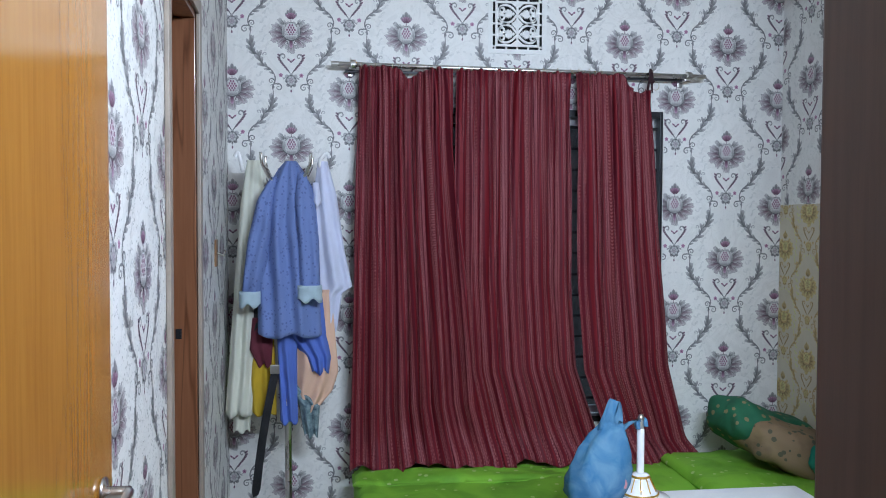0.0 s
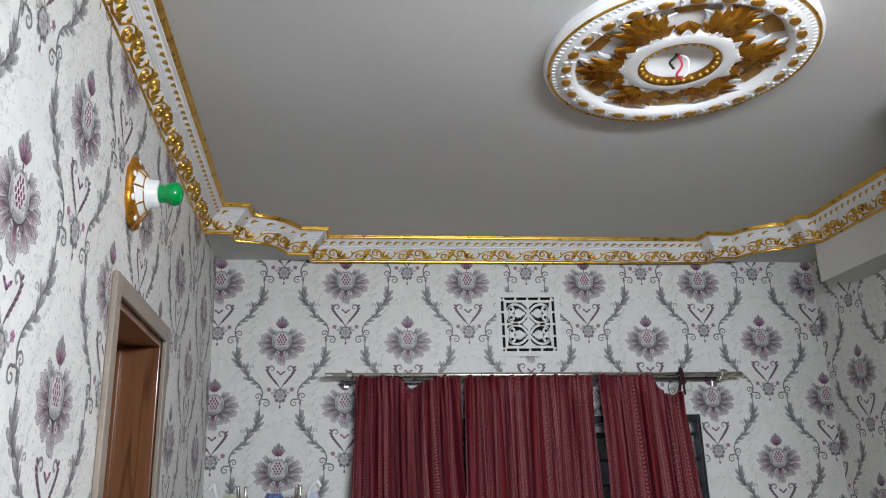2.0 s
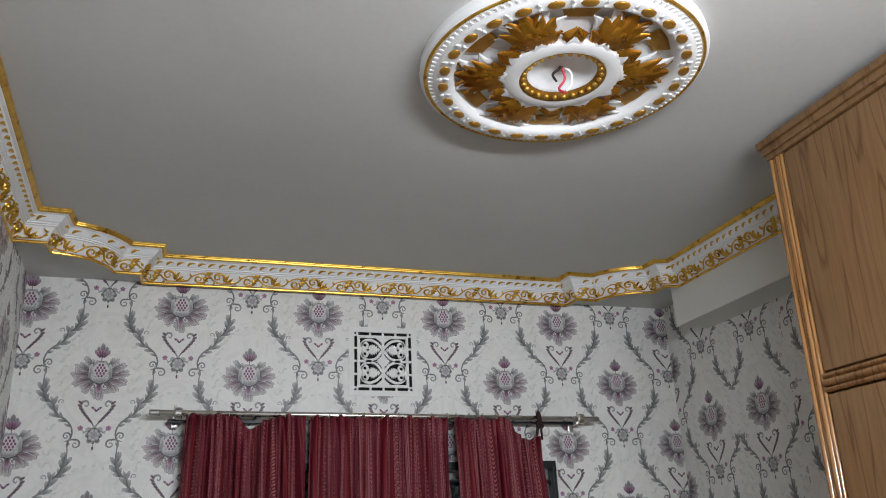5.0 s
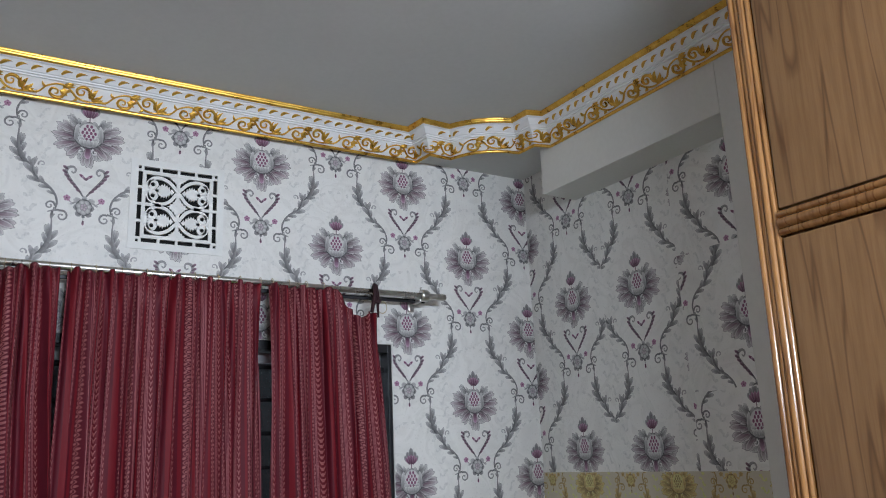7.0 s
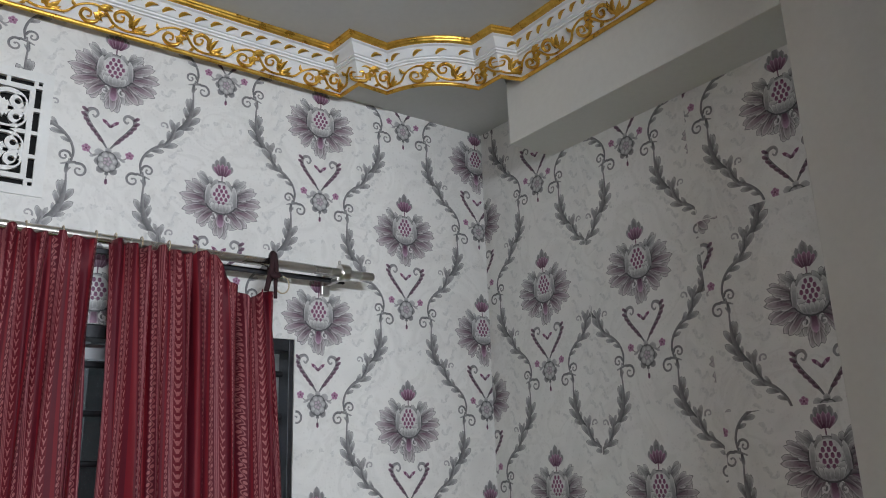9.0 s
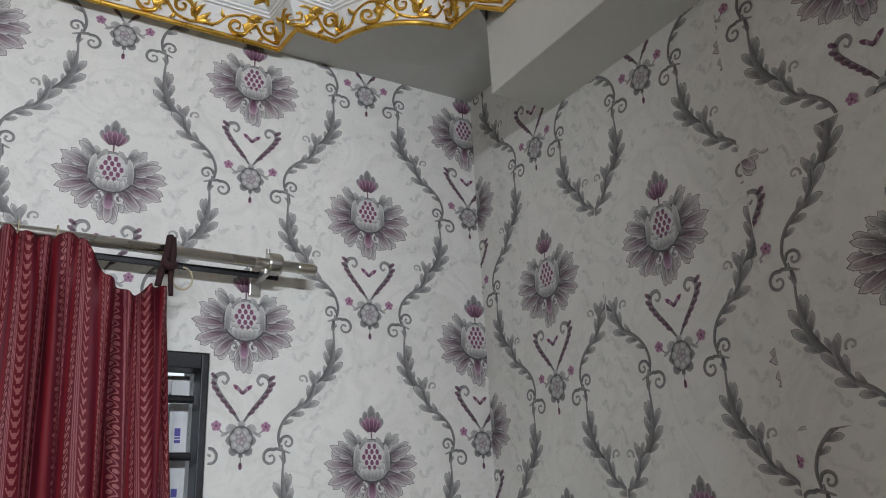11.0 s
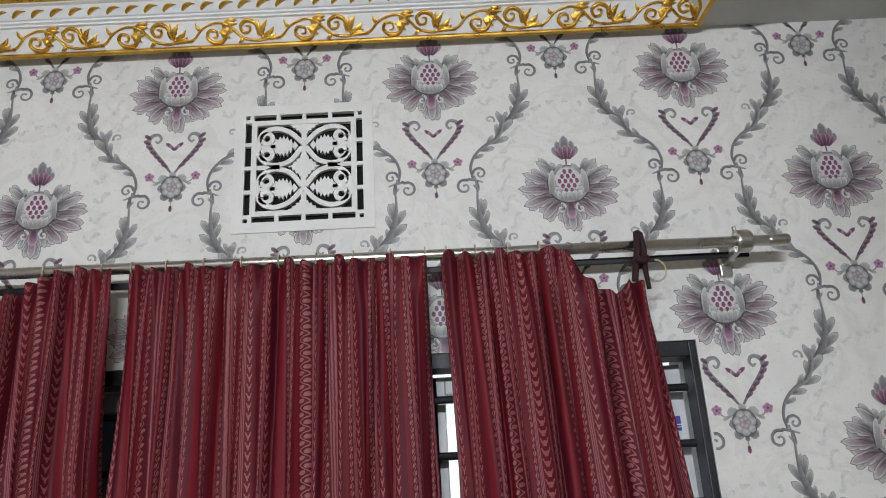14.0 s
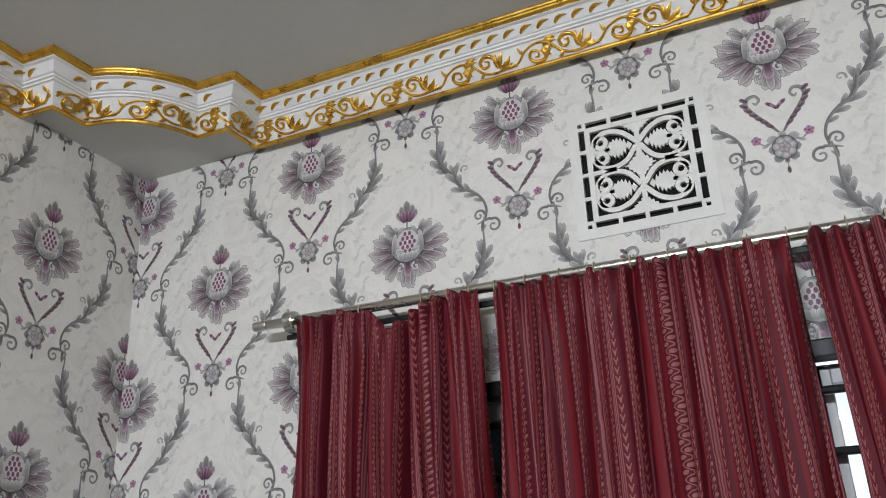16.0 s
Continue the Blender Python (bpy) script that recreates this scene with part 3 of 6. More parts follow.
    m.ribbon([(0, -.264), (0, -.276)], (.002, .002), MD, MD, 2)
    m.drop((0, -.274), (0, -.288), .008, MVD, MV, LT, 5)
    v, c = np.array(m.v), np.array(m.c)
    if tint is not None:
        lum = c.mean(axis=1, keepdims=True)
        c = np.array(tint) * (0.30 + 1.15 * lum / 0.42)
        c = np.clip(c, 0, 0.62)
    return v, c, m.f


def clipped(poly, axis, limit, keep_less):
    """Cuts a polygon of (x, y, colour) rows at one straight limit."""
    out = []
    for i, p in enumerate(poly):
        q = poly[(i + 1) % len(poly)]
        inp, inq = (p[axis] <= limit) == keep_less, (q[axis] <= limit) == keep_less
        if inp:
            out.append(p)
        if inp != inq:
            t = (limit - p[axis]) / (q[axis] - p[axis])
            out.append(p + (q - p) * t)
    return out


def print_sheet(name, parent, motif, centres, scale, rect, holes, place):
    """Lays the motif at each centre, trimmed to rect and clear of the holes; layers stand a fraction of a millimetre proud."""
    v, c, faces = motif
    verts, cols, out = [], [], []
    u0, u1, w0, w1 = rect
    reach_x, up, down = .235 * scale, .115 * scale, .295 * scale
    nf = len(faces)
    for cx, cy in centres:
        if cx + reach_x < u0 or cx - reach_x > u1 or cy + up < w0 or cy - down > w1:
            continue
        pts = np.column_stack((v[:, 0] * scale + cx, v[:, 1] * scale + cy, c))
        inside = (pts[:, 0] >= u0) & (pts[:, 0] <= u1) & (pts[:, 1] >= w0) & (pts[:, 1] <= w1)
        for k, f in enumerate(faces):
            flags = inside[list(f)]
            if not flags.any():
                continue
            poly = [pts[i] for i in f]
            if not flags.all():
                for axis, lim, less in ((0, u0, False), (0, u1, True), (1, w0, False), (1, w1, True)):
                    poly = clipped(poly, axis, lim, less) if len(poly) > 2 else poly
                if len(poly) < 3:
                    continue
            mx, my = sum(p[0] for p in poly) / len(poly), sum(p[1] for p in poly) / len(poly)
            if any(h[0] < mx < h[1] and h[2] < my < h[3] for h in holes):
                continue
            lift = 0.0004 + 0.0007 * k / nf
            base = len(verts)
            for p in poly:
                verts.append(place(p[0], p[1], lift))
                cols.append((*p[2:5], 1.0))
            out.append(tuple(range(base, len(verts))))
    me = bpy.data.meshes.new(name)
    me.from_pydata(verts, [], out)
    at = me.color_attributes.new("ink", "FLOAT_COLOR", "POINT")
    at.data.foreach_set("color", np.array(cols, np.float32).ravel())
    me.materials.append(INK)
    ob = new(name, me)
    ob.parent = parent
    return tagged(ob, "grey and mauve damask print", kind="stuff")


def lattice(u0, u1, w0, w1, fu, fw, p, q):
    """Centres of a half-drop repeat: full rows through (fu, fw), the others shifted by half a repeat."""
    out = []
    for j in range(-12, 13):
        for i in range(-10, 11):
            x, y = fu + (i + 0.5 * (j % 2)) * p, fw + j * q / 2
            if u0 - p < x < u1 + p and w0 - q < y < w1 + q:
                out.append((x, y))
    return out


GREY = damask()
PP, PQ = 0.547, 0.540
north = print_sheet("wallpaper_pattern", wall_north, GREY, lattice(XL, XR, 0, ZC, 0.0, 2.528, PP, PQ), 1.0, (XL, XR, 0.02, 2.8955),
                    [(WX0 - .02, WX1 + .004, WZ0, WZ1 + .003), (-.147, .147, VZ - .147, VZ + .147)], lambda u, w, d: (u, -d, w))
west = print_sheet("wallpaper_pattern", wall_west, GREY, lattice(YF, 0, 0, ZC, -0.29, 2.600, 0.566, PQ), 1.0, (YF, 0, 0.02, 2.8955),
                   [(DY0 - .04, DY1 + .04, 0, DZ + .04)], lambda u, w, d: (XL - SLANT * u + d, u, w))
def strip(y0, y1, z0, z1, col, row):
    """One hung length on the recess wall, with its own register."""
    return print_sheet("wallpaper_pattern", wall_east, GREY, lattice(y0, y1, z0, z1, col, row, PP, PQ), 1.0, (y0, y1, z0, z1),
                       [(-1.2, -0.312, BZ, 3)], lambda u, w, d: (XR - d, u, w))


LOW = 1.722                                      # top of the gilt paper
strip(-0.413, 0, LOW, 2.8955, -0.246, 2.343)
strip(-0.765, -0.415, LOW, 2.8955, -0.583, 2.339)
strip(NY, -0.767, 2.392, BZ, -1.014, 2.608)
strip(NY, -0.767, 1.957, 2.390, -1.007, 2.171)
strip(NY, -0.767, LOW, 1.955, -0.994, 1.852)
GILT = damask((0.42, 0.30, 0.12))
gilt = tagged(link_mesh("lower_wallpaper", box(XR - 0.0025, XR, NY, 0, 0.02, LOW), plain("cream_paper", (0.50, 0.45, 0.34), (0.58, 0.53, 0.42), 0.55, scale=8, fine=140)),
              "cream and gold floral wallpaper panel on the lower wall", "wallpaper", kind="structure")
print_sheet("wallpaper_pattern", gilt, GILT, lattice(NY, 0, 0, LOW, -0.26, LOW - 0.035, 0.41, 0.36), 0.74, (NY, 0, 0.03, LOW - 0.002), [], lambda u, w, d: (XR - 0.0025 - d, u, w))


# ---- cornice: white gypsum with gilt scrolls, stepped round two corners ----
def arc(a, b, bulge, n):
    """Points of a shallow arc from a to b; bulge is its rise over the chord."""
    a, b = np.array(a), np.array(b)
    d = b - a
    nrm = np.array((d[1], -d[0])) / np.linalg.norm(d)
    return [tuple(a + d * t + nrm * bulge * 4 * t * (1 - t)) for t in (i / n for i in range(1, n))]


C_LEFT = [(-1.345, -0.450), (-1.246, -0.445), (-1.241, -0.347)] + arc((-1.241, -0.347), (-1.052, -0.172), 0.040, 9) + [(-1.052, -0.172), (-0.953, -0.168), (-0.951, -0.058)]
C_RIGHT = [(0.842, -0.055), (0.849, -0.147), (0.950, -0.142)] + arc((0.950, -0.142), (1.143, -0.298), 0.036, 9) + [(1.143, -0.298), (1.149, -0.388), (1.235, -0.392)]
C_LINE = [(-1.345, YF + 0.045)] + C_LEFT + C_RIGHT + [(1.235, YF + 0.045)]


def line_normals(line):
    pts = [Vector((x, y)) for x, y in line]
    seg = [(b - a).normalized() for a, b in zip(pts, pts[1:])]
    nrm = [Vector((d.y, -d.x)) for d in seg]
    out = [nrm[0]]
    for a, b in zip(nrm, nrm[1:]):
        out.append((a + b) / (1 + a.dot(b)))
    out.append(nrm[-1])
    return pts, seg, nrm, out


C_PTS, C_SEG, C_NRM, C_MITRE = line_normals(C_LINE)
C_PTS = [p - m * (0.024 if 0 < i < len(C_LINE) - 2 else 0.010) for i, (p, m) in enumerate(zip(C_PTS, C_MITRE))]
C_PTS[0].x = C_PTS[1].x + 0.038 * (C_PTS[1].y - C_PTS[0].y)
C_PTS[-1].x = C_PTS[-2].x = BX - 0.006
C_PTS, C_SEG, C_NRM, C_MITRE = line_normals([tuple(p) for p in C_PTS])


def sweep(profile):
    """Runs a profile of (offset into the room, height) along the cornice line."""
    bm = bmesh.new()
    rows = [[bm.verts.new((*(p + m * o), z)) for o, z in profile] for p, m in zip(C_PTS, C_MITRE)]
    for a, b in zip(rows, rows[1:]):
        for i in range(len(profile) - 1):
            bm.faces.new((a[i], b[i], b[i + 1], a[i + 1]))
    bmesh.ops.recalc_face_normals(bm, faces=bm.faces[:])
    return bm


cornice = thing("cornice", "white gypsum ceiling cornice with gilded scrolls and leaves", "cornice", kind="structure")
part("moulding", sweep([(-0.006, 2.898), (-0.005, 2.8875), (-0.002, 2.8875), (0.000, 2.888), (0.030, 2.929), (0.0355, 2.930), (0.0355, 2.934), (0.0415, 2.9355), (0.0415, 2.940),
                        (0.0460, 2.941), (0.0480, 2.943), (0.0585, 2.9555), (0.0630, 2.9605), (0.0710, 2.962), (0.0730, 2.964), (0.0730, 2.978)]), GYPSUM, cornice, "white moulded gypsum run")
part("lower_fillet", sweep([(-0.006, 2.8890), (-0.006, 2.8785), (-0.003, 2.8755), (0.000, 2.8755), (0.0028, 2.878), (0.0036, 2.8815), (0.0022, 2.885), (-0.003, 2.8875)]), GOLD, cornice, "gilded lower bead")
part("upper_fillet", sweep([(0.0725, 2.9635), (0.078, 2.9640), (0.0815, 2.9665), (0.0825, 2.970), (0.0855, 2.972), (0.0865, 2.975), (0.0865, 2.9785)]), GOLD, cornice, "gilded top fillet")

C_LEN = [0.0]
for a, b in zip(C_PTS, C_PTS[1:]):
    C_LEN.append(C_LEN[-1] + (b - a).length)


def on_frieze(s, h, r):
    """World point at s along the line, h up the frieze and r proud of it."""
    i = max(0, min(len(C_SEG) - 1, int(np.searchsorted(C_LEN, s)) - 1))
    t = (s - C_LEN[i]) / (C_LEN[i + 1] - C_LEN[i])
    m = C_MITRE[i].lerp(C_MITRE[i + 1], min(1.0, max(0.0, t))) if (C_LEN[i + 1] - C_LEN[i]) < 0.05 else C_NRM[i]
    p = C_PTS[i] + C_SEG[i] * (s - C_LEN[i]) + m * (0.0002 + 0.030 * h / 0.051 + r * 0.85)
    return (p.x, p.y, 2.8880 + h * 0.804 - r * 0.5)


def relief_ribbon(bm, to, pts, w, high, n=5):
    pts = spline(pts, n)
    ws = np.interp(np.linspace(0, 1, len(pts)), np.linspace(0, 1, len(w)), w)
    prev = None
    for i, p in enumerate(pts):
        d = pts[min(i + 1, len(pts) - 1)] - pts[max(i - 1, 0)]
        q = np.array((-d[1], d[0])) / (np.linalg.norm(d) + 1e-9) * ws[i] / 2
        cur = [bm.verts.new(to(*(p + q * k), r)) for k, r in ((1, 0), (0.55, high * 0.8), (0, high), (-0.55, high * 0.8), (-1, 0))]
        if prev:
            for j in range(4):
                bm.faces.new((prev[j], cur[j], cur[j + 1], prev[j + 1]))
        prev = cur


def relief_leaf(bm, to, a, b, w, high, bend=0.0, lobes=3, n=7, rib=0.35):
    a, b = np.array(a), np.array(b)
    d = b - a
    nrm = np.array((-d[1], d[0]))
    unit = nrm / np.linalg.norm(nrm)
    prev = None
    for i in range(n + 1):
        t = i / n
        p = a + d * t + nrm * bend * 4 * t * (1 - t)
        half = w / 2 * math.sin(math.pi * min(1.0, 0.12 + 0.86 * t) ** 0.8) * (1 - 0.35 * ((t * lobes) % 1.0))
        hh = high * (0.55 + 0.45 * math.sin(math.pi * t))
        cur = [bm.verts.new(to(*(p + unit * half * k), r)) for k, r in ((1, 0), (0.6, hh), (0, hh * rib), (-0.6, hh), (-1, 0))]
        if prev:
            for j in range(4):
                bm.faces.new((prev[j], cur[j], cur[j + 1], prev[j + 1]))
        prev = cur


def scroll_unit(s0, L):
    bm = bmesh.new()
    k = L / 0.2

    def to(s, h, r):
        return on_frieze(min(max(s0 + s * k, 0.001), C_LEN[-1] - 0.001), h, r)
    relief_ribbon(bm, to, [(0, .008), (.028, .012), (.052, .034), (.084, .045), (.112, .037), (.138, .013), (.168, .005), (.200, .008)], (.006, .006, .005, .006, .007, .006, .006), .006, 6)
    relief_ribbon(bm, to, [(.118, .036), (.106, .022), (.094, .006), (.074, .004), (.060, .015), (.066, .029), (.081, .027), (.082, .016), (.073, .015)], (.004, .008, .010, .009, .008, .006, .005, .003), .0075)
    relief_ribbon(bm, to, [(.188, .006), (.178, .024), (.170, .041), (.152, .047), (.137, .037), (.142, .023), (.156, .024), (.158, .035), (.149, .036)], (.004, .008, .010, .009, .008, .006, .005, .003), .0075)
    for a, b, w, bd in (((.100, .042), (.130, .049), .014, .1), ((.096, .036), (.130, .041), .014, .1), ((.096, .032), (.120, .026), .013, -.1), ((.094, .030), (.112, .012), .014, -.1), ((.090, .028), (.100, .004), .013, .1),
                        ((.188, .010), (.216, .018), .014, -.1), ((.186, .012), (.213, .033), .015, -.1), ((.182, .014), (.198, .046), .016, .1), ((.178, .014), (.180, .047), .014, .1),
                        ((.190, .006), (.226, .006), .010, .1), ((.050, .030), (.036, .046), .010, .2), ((.140, .014), (.128, .002), .010, .2)):
        relief_leaf(bm, to, a, b, w, .0075, bd, 3, 7)
    bmesh.ops.recalc_face_normals(bm, faces=bm.faces[:])
    return bm


count = int(C_LEN[-1] / 0.187)
UNIT = C_LEN[-1] / count
for i in range(count - 1):
    part("scroll", scroll_unit(i * UNIT, UNIT), GOLD, cornice, smooth=True)

# small slanting leaves in the band above the frieze
lf = bmesh.new()
relief_leaf(lf, lambda x, y, r: (x, y, r), (-0.015, -0.0058), (0.015, 0.0058), 0.0125, 0.0042, 0.16, 1, 6, 1.0)
bmesh.ops.recalc_face_normals(lf, faces=lf.faces[:])
leaf_mesh = bpy.data.meshes.new("leaf")
lf.to_mesh(leaf_mesh)
lf.free()
leaf_mesh.materials.append(GOLD)
for i, d in enumerate(C_SEG):
    length = C_LEN[i + 1] - C_LEN[i]
    if 0.05 < length or i % 2 == 0:
        n = max(1, round(length / 0.040))
        up = Vector((C_NRM[i].x * 0.64, C_NRM[i].y * 0.64, 0.77)).normalized()
        tang = Vector((d.x, d.y, 0))
        out = tang.cross(up)
        if out.dot(Vector((C_NRM[i].x, C_NRM[i].y, 0))) < 0:
            out = -out
        rot = Matrix((tang, up, out)).transposed().to_4x4()
        for k in range(n):
            p = C_PTS[i] + d * length * (k + 0.5) / n + C_NRM[i] * 0.0532
            ob = new("leaf", leaf_mesh)
            ob.matrix_world = Matrix.Translation((p.x, p.y, 2.9490)) @ rot
            ob.parent = cornice

# plaster ledge that fills the corners and the gap between the walls and the cornice
soffit = bmesh.new()
NL = len(C_LEFT)
back = [C_PTS[i] - C_MITRE[i] * 0.0055 for i in range(len(C_PTS))]
left_poly = [(XL, 0.0)] + [(back[NL].x, 0.0)] + [tuple(p) for p in reversed(back[1:NL + 1])] + [(XL, back[1].y)]
right_poly = [(back[NL + 1].x, 0.0), (XR, 0.0), (XR, -0.3125), (BX + 0.001, -0.3125)] + [tuple(p) for p in reversed(back[NL + 1:-2])]
for poly in (left_poly, right_poly, [(back[NL].x, 0), (back[NL + 1].x, 0), (back[NL + 1].x, back[NL + 1].y), (back[NL].x, back[NL].y)], [(XL, YF), (XL, back[1].y), (back[1].x, back[1].y), (back[0].x, YF)]):
    b = bmesh.new()
    f = b.faces.new([b.verts.new((x, y, 2.8960)) for x, y in poly])
    ext = bmesh.ops.extrude_face_region(b, geom=[f])
    for v in [e for e in ext["geom"] if isinstance(e, bmesh.types.BMVert)]:
        v.co.z = 2.977
    bmesh.ops.recalc_face_normals(b, faces=b.faces[:])
    merge(soffit, b)
tagged(link_mesh("soffit", soffit, PAINT), "plain painted plaster ledge under the cornice", "soffit", kind="structure")


# ---- ceiling medallion ----
MC = (0.064, -1.692)
medallion = thing("ceiling_medallion", "round white and gold acanthus ceiling medallion without a lamp", "ceiling medallion", (MC[0], MC[1], ZC))


def down(profile):
    return lathe([(r, -d) for r, d in profile], 96, False)


medallion.scale = (0.968, 0.968, 0.80)
part("disc", down([(0.366, -0.002), (0.368, 0.020), (0.365, 0.030), (0.3595, 0.034), (0.3585, 0.035)]), GYPSUM, medallion, "thick white outer rim", True)
part("gilt_ring", down([(0.3585, 0.030), (0.3585, 0.0355), (0.3545, 0.0415), (0.349, 0.0375), (0.347, 0.030)]), GOLD, medallion, "thin gilded ring", True)
part("oval_band", down([(0.349, 0.030), (0.349, 0.0365), (0.346, 0.038), (0.334, 0.041), (0.330, 0.046), (0.322, 0.049), (0.296, 0.050), (0.288, 0.047), (0.282, 0.036), (0.278, 0.022), (0.270, 0.016),
                        (0.215, 0.014), (0.160, 0.020)]), GYPSUM, medallion, "white band and recessed dish", True)
AMBER = plain("amber_gold_paint", (0.44, 0.17, 0.012), (0.66, 0.32, 0.04), 0.24, 0.8, scale=30, fine=200, bump=0.15, rough2=0.4)
part("hub", down([(0.160, 0.020), (0.154, 0.040), (0.146, 0.046), (0.116, 0.048), (0.110, 0.046), (0.102, 0.038), (0.090, 0.026), (0.082, 0.022), (0.080, 0.004), (0.0, 0.004)]), GYPSUM, medallion, "white inner ring", True)
tooth = bmesh.new()
box(-0.0035, 0.0035, -0.006, 0.006, -0.0035, 0.0, 0.001, tooth)
tooth_me = bpy.data.meshes.new("tooth")
tooth.to_mesh(tooth_me)
tooth.free()
tooth_me.materials.append(GYPSUM)
for i in range(120):
    a = 2 * math.pi * i / 120
    o = new("tooth", tooth_me)
    o.parent = medallion
    o.matrix_local = Matrix.Rotation(a, 4, "Z") @ Matrix.Translation((0, 0.340, -0.0385))


def shared(name, bm, material, smooth=True):
    me = bpy.data.meshes.new(name)
    bmesh.ops.recalc_face_normals(bm, faces=bm.faces[:])
    bm.to_mesh(me)
    bm.free()
    me.materials.append(material)
    for f in me.polygons:
        f.use_smooth = smooth
    return me


ov = bmesh.new()
bmesh.ops.create_uvsphere(ov, u_segments=12, v_segments=6, radius=1.0)
ov.transform(Matrix.Diagonal((0.0210, 0.0140, 0.007, 1)))
oval_me = shared("oval", ov, BRONZE)
lk = bmesh.new()
for s in (-1, 1):
    relief_leaf(lk, lambda x, y, r: (x, y, -r), (0, s * 0.002), (s * 0.002, s * 0.016), 0.012, 0.006, 0.0, 1, 5)
link_me = shared("link", lk, GYPSUM)
for i in range(26):
    a = 2 * math.pi * i / 26
    o = new("oval", oval_me)
    o.parent = medallion
    o.matrix_local = Matrix.Rotation(a, 4, "Z") @ Matrix.Translation((0, 0.3085, -0.0495))
    o = new("link", link_me)
    o.parent = medallion
    o.matrix_local = Matrix.Rotation(a + math.pi / 26, 4, "Z") @ Matrix.Translation((0, 0.3085, -0.0495))


def acanthus():
    """A fan of five lobed fronds curling down towards the room."""
    bm = bmesh.new()

    def to(x, y, r):
        lift = 0.030 + 0.012 * math.sin(max(0.0, min(1.0, (y - 0.14) / 0.14)) * math.pi) - 0.010 * max(0.0, (y - 0.14) / 0.14)
        return (x, y, -(lift + r))
    relief_leaf(bm, to, (0, 0.128), (0, 0.286), 0.086, 0.016, 0, 4, 14)
    for s in (-1, 1):
        relief_leaf(bm, to, (s * 0.008, 0.135), (s * 0.050, 0.276), 0.062, 0.013, 0.08 * s, 3, 11)
        relief_leaf(bm, to, (s * 0.012, 0.138), (s * 0.072, 0.240), 0.058, 0.012, 0.10 * s, 3, 10)
        relief_leaf(bm, to, (s * 0.016, 0.138), (s * 0.068, 0.186), 0.046, 0.010, 0.15 * s, 3, 8)
    return bm


fr_me = shared("acanthus_leaf", acanthus(), AMBER)
tip = bmesh.new()
for s in (-1, 1):
    relief_leaf(tip, lambda x, y, r: (x, y, -(0.028 + r)), (s * 0.030, 0.180), (s * 0.074, 0.274), 0.046, 0.009, 0.2 * s, 4, 8)
    relief_leaf(tip, lambda x, y, r: (x, y, -(0.026 + r)), (s * 0.040, 0.168), (s * 0.092, 0.222), 0.040, 0.008, 0.2 * s, 4, 8)
tip_me = shared("leaf_fringe", tip, GYPSUM)
pn = bmesh.new()
vs = [pn.verts.new(c) for c in ((-0.034, 0.225, -0.017), (0.034, 0.225, -0.017), (0.050, 0.268, -0.019), (0.0, 0.274, -0.019), (-0.050, 0.268, -0.019))]
fc = pn.faces.new(vs)
ex = bmesh.ops.extrude_face_region(pn, geom=[fc])
for v in [e for e in ex["geom"] if isinstance(e, bmesh.types.BMVert)]:
    v.co.z -= 0.006
    v.co.x *= 0.86
    v.co.y = 0.248 + (v.co.y - 0.248) * 0.8
pan_me = shared("gilt_panel", pn, BRONZE, False)
sc = bmesh.new()
relief_leaf(sc, lambda x, y, r: (x, y, -(0.040 + r)), (0, 0.136), (0, 0.172), 0.066, 0.006, 0, 1, 8)
sc_me = shared("scallop", sc, GYPSUM)
sg = bmesh.new()
relief_leaf(sg, lambda x, y, r: (x, y, -(0.034 + r)), (0, 0.146), (0, 0.206), 0.076, 0.016, 0, 2, 10)
sg_me = shared("gilt_scallop", sg, AMBER)
for i in range(6):
    a = 2 * math.pi * (i + 0.25) / 6
    for nm, me, da in (("acanthus_leaf", fr_me, 0), ("leaf_fringe", tip_me, 0), ("gilt_panel", pan_me, math.pi / 6), ("gilt_scallop", sg_me, math.pi / 6)):
        o = new(nm, me)
        o.parent = medallion
        o.matrix_local = Matrix.Rotation(a + da, 4, "Z")
for i in range(12):
    o = new("scallop", sc_me)
    o.parent = medallion
    o.matrix_local = Matrix.Rotation(2 * math.pi * (i + 0.5) / 12, 4, "Z")
bd = bmesh.new()
bmesh.ops.create_uvsphere(bd, u_segments=8, v_segments=6, radius=0.0075)
bead_me = shared("bead", bd, GOLD)
part("bead_seat", down([(0.1125, 0.044), (0.111, 0.0480), (0.096, 0.0345), (0.090, 0.0285)]), BRONZE, medallion, "dark gold bead channel", True)
for i in range(26):
    o = new("bead", bead_me)
    o.parent = medallion
    o.matrix_local = Matrix.Rotation(2 * math.pi * i / 26, 4, "Z") @ Matrix.Translation((0, 0.1010, -0.0405))
wires = thing("ceiling_wires", "loose red white and black lamp wires hanging from the medallion", "wire", (MC[0], MC[1], ZC))
